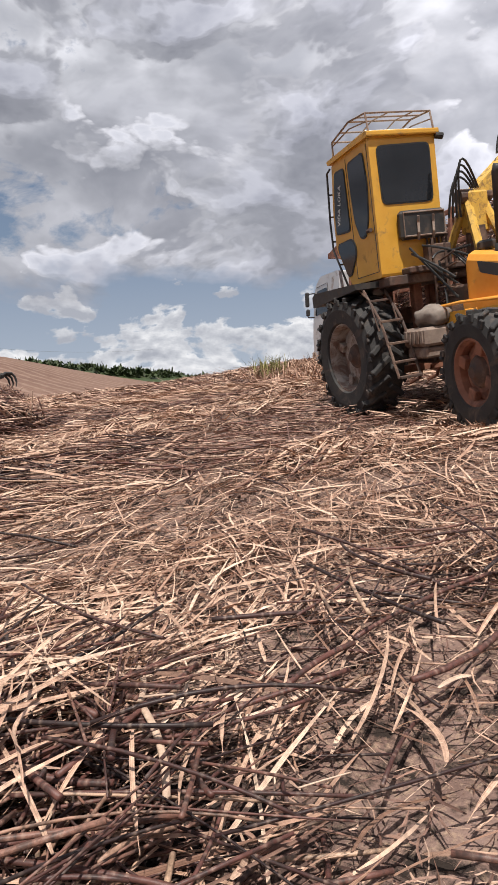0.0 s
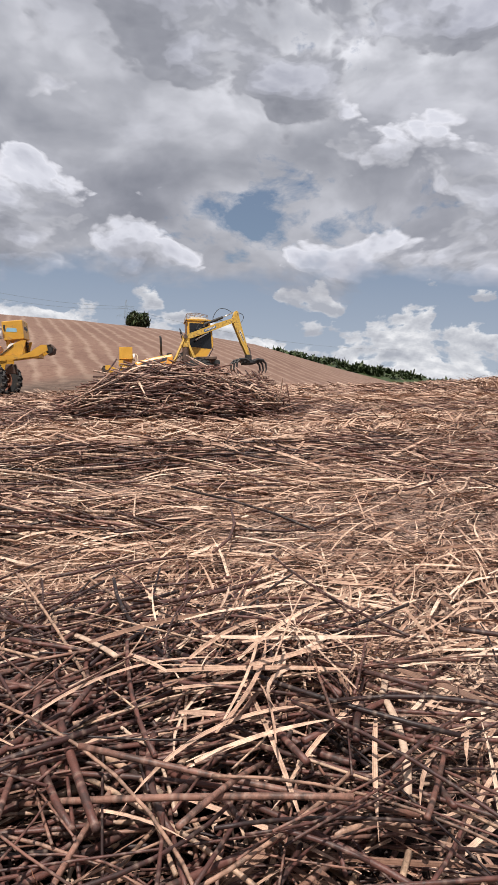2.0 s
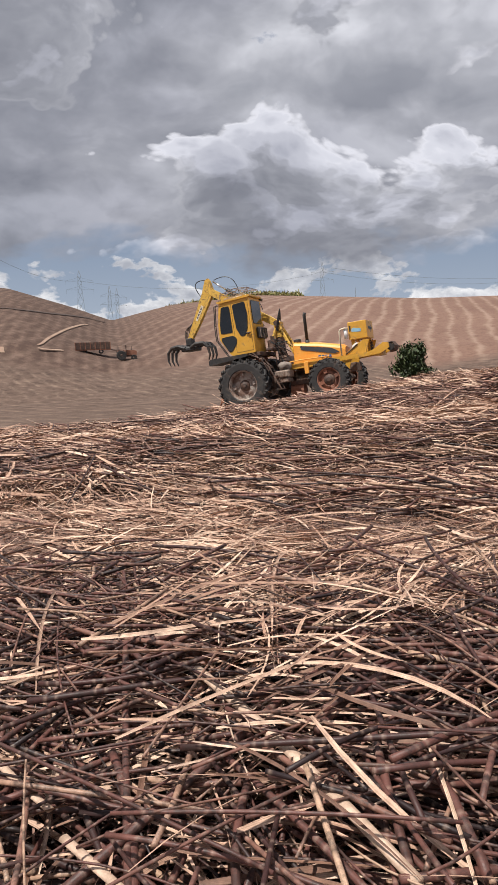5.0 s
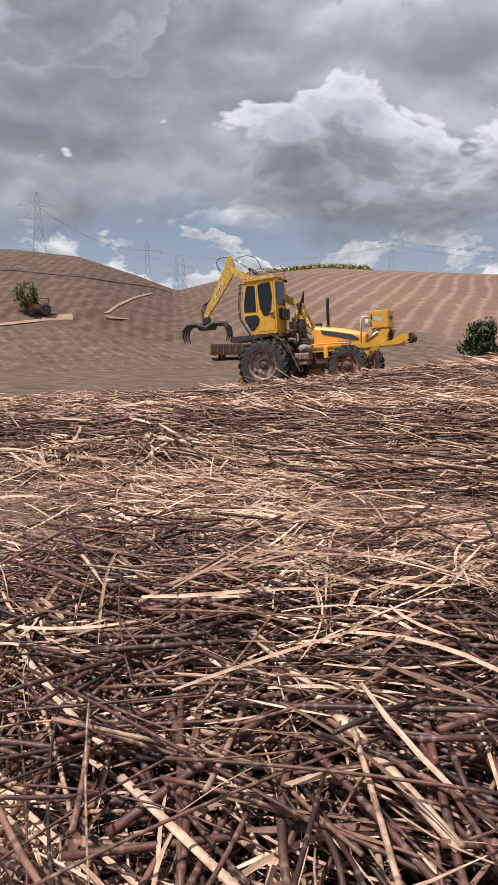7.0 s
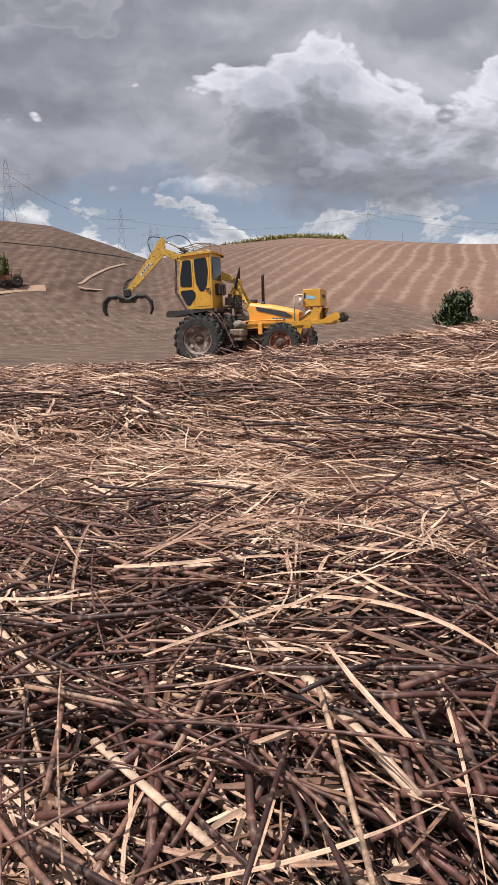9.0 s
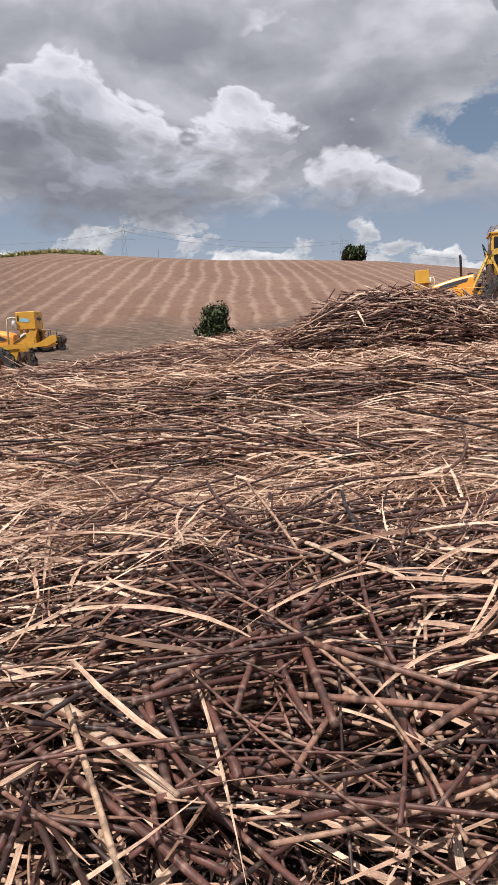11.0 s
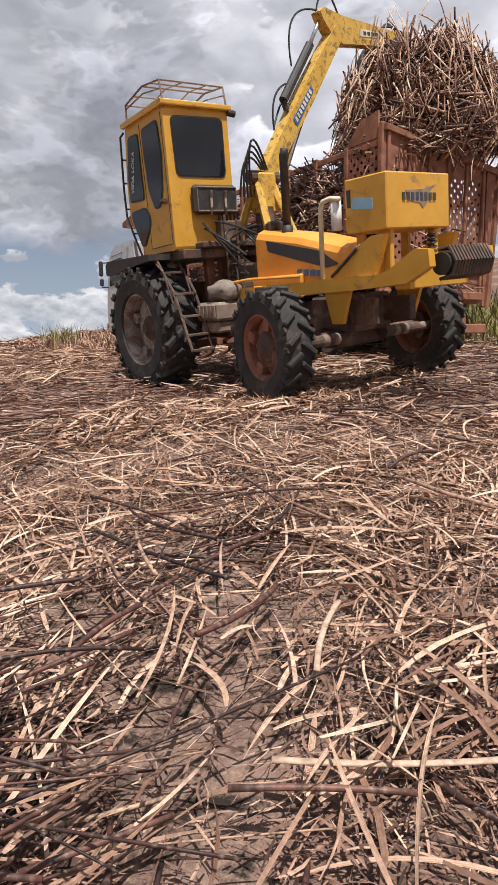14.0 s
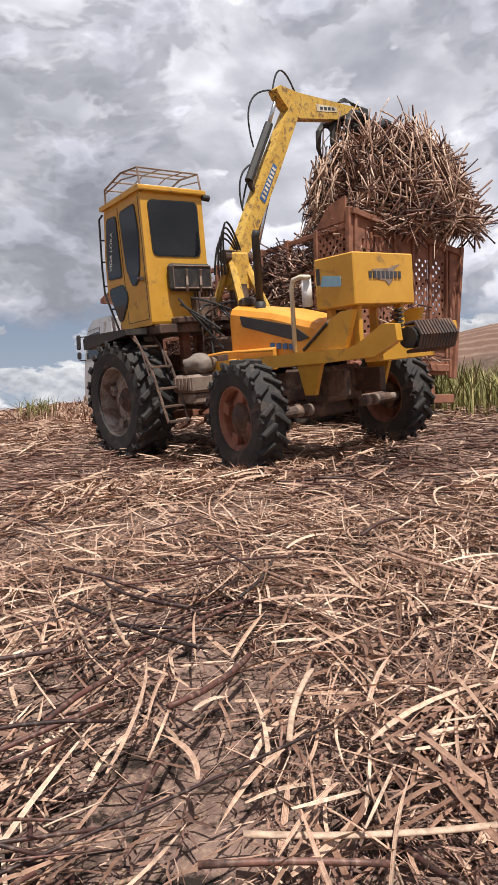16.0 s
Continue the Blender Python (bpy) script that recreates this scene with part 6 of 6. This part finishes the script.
def make_trailer(turn, dist):
    """A small cane cart far off by the track."""
    x, y = at_turn(turn, dist)
    T = new("cane_cart")
    T.matrix_basis = pose(x, y, float(land(x, y)), 0, 0, turn)
    part("bed", Build().box(-2.6, 2.6, -1.1, 1.1, .55, .7), RUST, T)
    for s in (-1, 1):
        part("side_panel", Build().box(-2.6, 2.6, s * 1.1 - .04, s * 1.1 + .04, .7, 1.75), UNDER, T)
        for k in range(8):
            part("post", Build().box(-2.6 + k * .74 - .05, -2.6 + k * .74 + .05, s * 1.1 - .09, s * 1.1 + .09, .55, 1.82), RUST, T)
        part("end_panel", Build().box(s * 2.6 - .04, s * 2.6 + .04, -1.1, 1.1, .7, 1.75), RUST, T)
        for w in (-1.2, 1.2):
            part("wheel", Build().lathe([(.15, -.12), (.32, -.12), (.36, -.08), (.36, .08), (.32, .12), (.15, .12)], 20, (w, s * .9, .36)), RUBBER, T)
    part("tow_hitch", Build().tube([(2.6, 0, .6), (3.8, 0, .36)], .07, 6).box(3.5, 3.9, -.2, .2, 0, .42, .05), UNDER, T)
    return tagged(T, "brown slatted cane cart on the far flat", "trailer")


def make_tractor():
    """A small field tractor; its front points along +x."""
    T = new("tractor")
    part("hood", Build().prism(rounded([(.1, .75), (1.7, .75), (1.75, 1.3), (1.5, 1.42), (.1, 1.5)], .08), "y", -.35, .35), RUST, T)
    part("chassis", Build().box(-.9, 1.6, -.25, .25, .5, .8, .04), UNDER, T)
    part("seat", Build().box(-.75, -.25, -.25, .25, 1.05, 1.2, .04).box(-.85, -.72, -.25, .25, 1.1, 1.6, .04), BLACK, T)
    part("canopy", Build().box(-1.0, .25, -.65, .65, 2.2, 2.28, .03), DUSTY, T)
    for x in (-.95, .2):
        for y in (-.55, .55):
            part("canopy_post", Build().tube([(x, y, .8), (x, y, 2.2)], .03, 6), BLACK, T)
    for s in (-1, 1):
        part("rear_wheel", Build().lathe([(.2, -.18), (.62, -.2), (.72, -.14), (.72, .14), (.62, .2), (.2, .18)], 24, (-.5, s * .75, .72)), RUBBER, T)
        part("front_wheel", Build().lathe([(.12, -.1), (.34, -.12), (.4, -.08), (.4, .08), (.34, .12), (.12, .1)], 20, (1.3, s * .6, .4)), RUBBER, T)
        part("fender", Build().prism([(-1.1, 1.3), (-.9, 1.55), (-.2, 1.55), (.1, 1.3), (.05, 1.24), (-.25, 1.47), (-.85, 1.47), (-1.05, 1.25)], "y", s * .72 - .18, s * .72 + .18), RUST, T)
    part("exhaust", Build().tube([(1.0, .2, 1.4), (1.0, .2, 2.1)], .04, 8), BLACK, T)
    return tagged(T, "small dark tractor pulling the cane cart", "tractor")


FLAT_D = on_slope(39.3, -.15)
cart = make_trailer(39.3, FLAT_D)
tractor = make_tractor()
_pd = on_slope(47.0, .2)
parked_tractor = copy_thing(tractor, pose(*at_turn(48.1, _pd), float(land(*at_turn(48.1, _pd))), 0, 0, 227))
tagged(parked_tractor, "small dark tractor parked near a tree")
make_tree("tree", 49.25, 98, 4.4, 3.8, 43, .26, 1500, "sparse light green tree beside the dirt track", foliage_mat=LIGHT_LEAF)


def make_crest_crop():
    rng = np.random.RandomState(66)
    n = 5000
    t = np.radians(rng.uniform(20.5, 32.5, n))
    d = rng.uniform(246, 262, n)
    x, y = -np.sin(t) * d, np.cos(t) * d
    h = 2.2 * step(32.5, 27, np.degrees(t)) * step(20.5, 21.2, np.degrees(t)) + .2
    V, q = blades(rng, np.stack([x, y, land(x, y) + h * rng.uniform(.2, .9, n)], 1), rng.uniform(0, 6.28, n), rng.uniform(.8, 1.6, n), rng.uniform(.3, .6, n), rng.normal(0, .2, n), rng.normal(0, .5, n), 2, rng.normal(0, .8, n))
    tagged(new("cane_crop", fast_mesh("cane_crop", V, q, GREEN)), "green standing crop along the crest", "crop", kind="stuff")


make_crest_crop()


def make_wire(p, q, sag):
    ob = new("power_line", Build().tube(arc(p, q, -sag, 15), .045 + .00008 * (p.length + q.length) / 2, 4).mesh("power_line", PYLON))
    tagged(ob, "thin overhead power line between pylons", "power line", "power lines")


make_wire(tips[0], tips[1], 6)
make_wire(tips[0] + Vector((6, 0, 2)), tips[1] + Vector((6, 0, 2)), 5)
make_wire(tips[2], tips[0], 7)
make_wire(tips[5], tips[2], 5)
make_wire(tips[1], Vector((*at_turn(-22, 700), 26)), 8)


def blade_tuft(name, x0, x1, y0, y1, n, h, seed, mat, label, category, base=None, lean=.5):
    """Upright grass or reed blades rooted in the ground."""
    rng = np.random.RandomState(seed)
    x, y = rng.uniform(x0, x1, n), rng.uniform(y0, y1, n)
    z = land(x, y) if base is None else base
    segs = 4
    s = np.linspace(0, 1, segs + 1)
    H = rng.uniform(.5, 1, n) * h
    a = rng.uniform(0, 6.28, n)
    dx, dy = np.cos(a), np.sin(a)
    ln = rng.uniform(.1, 1, n) * lean
    px = x[:, None] + dx[:, None] * (ln * H)[:, None] * s ** 2
    py = y[:, None] + dy[:, None] * (ln * H)[:, None] * s ** 2
    pz = z[:, None] + H[:, None] * (s - .25 * ln[:, None] * s ** 3)
    w = (rng.uniform(.01, .022, n))[:, None] * (1 - s ** 2 * .9)
    V = np.zeros((n, segs + 1, 3, 3))
    for k, sd in enumerate((-1, 0, 1)):
        V[:, :, k, 0] = px - dy[:, None] * w * sd
        V[:, :, k, 1] = py + dx[:, None] * w * sd
        V[:, :, k, 2] = pz - (0 if sd else .006)
    base_i = (np.arange(n) * (segs + 1) * 3)[:, None, None]
    i = (np.arange(segs) * 3)[None, :, None] + np.arange(2)[None, None] + base_i
    q = np.stack([i, i + 1, i + 4, i + 3], -1).reshape(-1, 4)
    tagged(new(name, fast_mesh(name, V.reshape(-1, 3), q, mat)), label, category, kind="stuff")


blade_tuft("green_weeds", 9.9, 10.8, 16.0, 16.8, 130, .8, 61, GREEN, "green weeds on the field's rim", "weeds", lean=.9)
blade_tuft("dry_grass", 9.2, 13, 12.5, 17.5, 900, .5, 63, STRAW, "dry straw-coloured grass on the field's rim", "grass", lean=1.2)
blade_tuft("tall_grass", 12.7, 22, 2.6, 9.5, 3200, 1.35, 62, GREEN, "tall green grass beside the truck", "grass", lean=.8)


def make_insect():
    """A dark flying insect, body along x."""
    T = new("dragonfly")
    part("body", Build().tube([(-.03, 0, 0), (-.01, 0, .001), (.006, 0, .002), (.016, 0, .001), (.022, 0, 0)], [.0012, .0016, .0034, .0036, .0015], 8), HOSE, T)
    for s in (-1, 1):
        for x in (.004, .012):
            part("wing", Build().prism([(x - .004, s * .003), (x - .007, s * .030), (x + .001, s * .034), (x + .004, s * .003)], "z", .003, .0036), HOSE, T)
    return tagged(T, "small dark insect in flight", "insect")


insect = make_insect()

# ---- what moves ----
def arm_keys(loader, rows):
    kids = {o.name.split(".")[0]: o for o in loader.children}
    for i, nm in enumerate(("boom", "stick", "grapple")):
        walk(kids[nm], [(t, arm_pose(*a)[i]) for t, *a in rows])


def roll_keys(loader, way):
    """Wheels turn by the way that the loader has gone: rows of seconds and metres."""
    for o in loader.children:
        nm = o.name.split(".")[0]
        if nm in ("front_wheel", "rear_wheel"):
            r = .97 if nm == "front_wheel" else .72
            m = Matrix.Translation(o.matrix_basis.translation)
            walk(o, [(t, m @ pose(0, 0, 0, 0, math.degrees(s / r), 0)) for t, s in way])


def drive(loader, rows):
    """rows: seconds, x, y, z, turn, nose, lean."""
    walk(loader, [(t, loader_pose(*p)) for t, *p in rows])
    fine, s = [], 0
    times = np.arange(0, 16.01, .8)
    ts = [r[0] for r in rows]
    xs, ys = np.interp(times, ts, [r[1] for r in rows]), np.interp(times, ts, [r[2] for r in rows])
    for i, t in enumerate(times):
        if i:
            s += math.hypot(xs[i] - xs[i - 1], ys[i] - ys[i - 1])
        fine.append((float(t), s))
    roll_keys(loader, fine)


CART_WAY = ((0, 43.5), (4.5, 39.5), (5.0, 38.7), (5.6, 37.2), (6.4, 34.4), (7.3, 31.5), (8.2, 30.2), (10.3, 28.6), (16, 27.5))          # seconds, turn
INSECT = [(0, -2.0, 60, 5.0, 0), (2.7, 2.0, 42, 4.0, 0), (2.9, 6.67, 16.35, 3.0, 10), (3.0, 4.55, 11.95, 2.1, 85), (3.1, 3.55, 5.74, 4.5, 60), (3.2, 11.5, 5.26, 7, 20), (3.6, 35.0, 25.0, 9.0, 0), (5.0, 80.0, 40.0, 9.0, 0), (16, 120.0, 40.0, 9.0, 0)]          # seconds, turn, rise, distance, pitch
A_POSE = (8.536, 8.178, -0.56, 78.83, .02, -.10)


def ride(t, x, y, turn, up=0.0):
    """A row for a loader that stands with its wheels on the land."""
    c, s = math.cos(radians(turn)), math.sin(radians(turn))
    f = [float(land(x + c * a - s * b, y + s * a + c * b)) + .10 for a, b in ((0, 1.33), (0, -1.33), (-3.17, 1.42), (-3.17, -1.42))]
    nose = ((f[0] + f[1]) - (f[2] + f[3])) / 2 / 3.17
    lean = ((f[0] - f[1]) / 2.66 + (f[2] - f[3]) / 2.84) / 2
    return (t, x, y, (f[0] + f[1]) / 2 + up * 1.58, turn, nose + up, lean)


B_ROWS = [ride(*r) for r in ((0, 3.45, 34.4, 2), (4, 3.7, 34.4, 2), (6, 4.1, 34.2, 1), (8, 5.1, 33.8, -1), (10, 6.5, 33.3, -2), (11, 7.3, 33.1, -3), (12, 8.27, 32.9, -3),
                             (13, 9.3, 32.7, -3), (14.5, 11.1, 32.5, -4), (16, 12.8, 32.4, -4))]
B_ARM = [(0, 18, 20, -68), (3, 18, 20, -68), (5, 18, 16, -68), (7.5, 14, 10, -64), (10, 12, 12, -54), (12, 12, 15, -52), (13.5, 10, 16, -46), (16, 10, 16, -46)]
C_ROWS = [ride(*r, .06) for r in ((0, -5.6, 23.9, 178), (1, -6.8, 23.8, 179), (2, -7.9, 23.6, 180), (3, -8.7, 23.5, 181), (3.5, -9.2, 23.4, 181), (4, -9.6, 23.3, 182), (5, -10.6, 23.0, 184),
                             (6.4, -11.9, 22.8, 187), (7.7, -13.0, 22.6, 190), (8.2, -13.4, 22.5, 190), (9.3, -14.3, 22.25, 192), (10.3, -15.1, 22.0, 193), (12, -16.3, 21.7, 193), (14, -17.6, 21.4, 193), (16, -19, 21.0, 193))]
C_ARM = [(0, 0.2, 33.7, -44.9), (4, 0.2, 33.7, -44.9), (5, 0.9, 33.1, -56.3), (8.2, 17.0, 27.8, -53.0), (10.3, 25.0, 19.4, -36.5), (16, 25.0, 19.4, -36.5)]
A_ARM = [(t, a, b - 5.5, c - 3) for t, a, b, c in (
    (0, -86.0, 40.0, -14.0), (2, -80.0, 46.0, -10.0), (5, -69.9, 61.6, -4.3), (10, -77.9, 56.6, 5.7), (13, -81.9, 55.6, 9.7), (14, -81.9, 55.6, 9.7),
    (14.5, -82.6, 64.4, 8.5), (15, -80.4, 63.2, 15.3), (15.5, -82.0, 62.6, 5.5), (16, -83.3, 62.9, 11.4))]


def stretch_tail(loader):
    """This loader's box end sits further back than the others'."""
    for o in loader.children:
        nm = o.name.split(".")[0]
        if nm in ("tool_box", "box_post", "rear_roller", "rear_crossbeam", "rear_fender", "canister", "grab_rail", "spring", "pulley_disc", "strap", "side_beam"):
            o.matrix_basis = Matrix.Translation((-.12, 0, 0)) @ o.matrix_basis


stretch_tail(loader_c)
for o in loader_c.children:                       # its cab stands further forward
    if o.name.split(".")[0] in ("cab", "mudguard", "deck", "cab_post"):
        o.matrix_basis = Matrix.Translation((.28, 0, 0)) @ o.matrix_basis
for o in loader_b.children:                       # this one's cab sits further forward over its axle
    if o.name.split(".")[0] in ("front_wheel", "front_axle"):
        o.matrix_basis = Matrix.Translation((-.55, 0, 0)) @ o.matrix_basis


def cart_way_off(turn):
    """The cart's lane leaves the track and comes down into the hollow."""
    return FLAT_D + (76 - FLAT_D) * float(step(37.5, 31.5, turn))


def motions():
    loader_a.matrix_basis = loader_pose(*A_POSE)
    arm_keys(loader_a, A_ARM)
    for o in loader_a.children:
        if o.name.split(".")[0] == "rear_wheel":     # steered
            o.matrix_basis = Matrix.Translation(o.matrix_basis.translation) @ pose(0, 0, 0, 0, 0, -7)
    drive(loader_b, B_ROWS)
    arm_keys(loader_b, B_ARM)
    drive(loader_c, C_ROWS)
    arm_keys(loader_c, C_ARM)
    # the bundle rides ahead of its loader
    rows = [(t, loader_pose(*p) @ pose(2.55, -.2, -.95 + .65 * float(step(4, 10, t)), 0, 0, 0)) for t, *p in B_ROWS]
    walk(bundle, rows)
    # cart and tractor cross the far flat
    rows = []
    for t, turn in CART_WAY:
        x, y = at_turn(turn, cart_way_off(turn))
        rows.append((t, pose(x, y, float(land(x, y)), 0, 0, 39)))
    walk(cart, rows)
    rows = []
    for t, turn in CART_WAY:
        x, y = at_turn(turn - 2.6, cart_way_off(turn - 2.6))
        rows.append((t, pose(x, y, float(land(x, y)), 0, 0, 39)))
    walk(tractor, rows)
    # the insect darts past
    rows = []
    for t, turn, rise, d, ry in INSECT:
        x, y = at_turn(turn, d)
        rows.append((t, pose(x, y, d * math.tan(radians(rise)), 0, ry, turn)))
    walk(insect, rows)


motions()
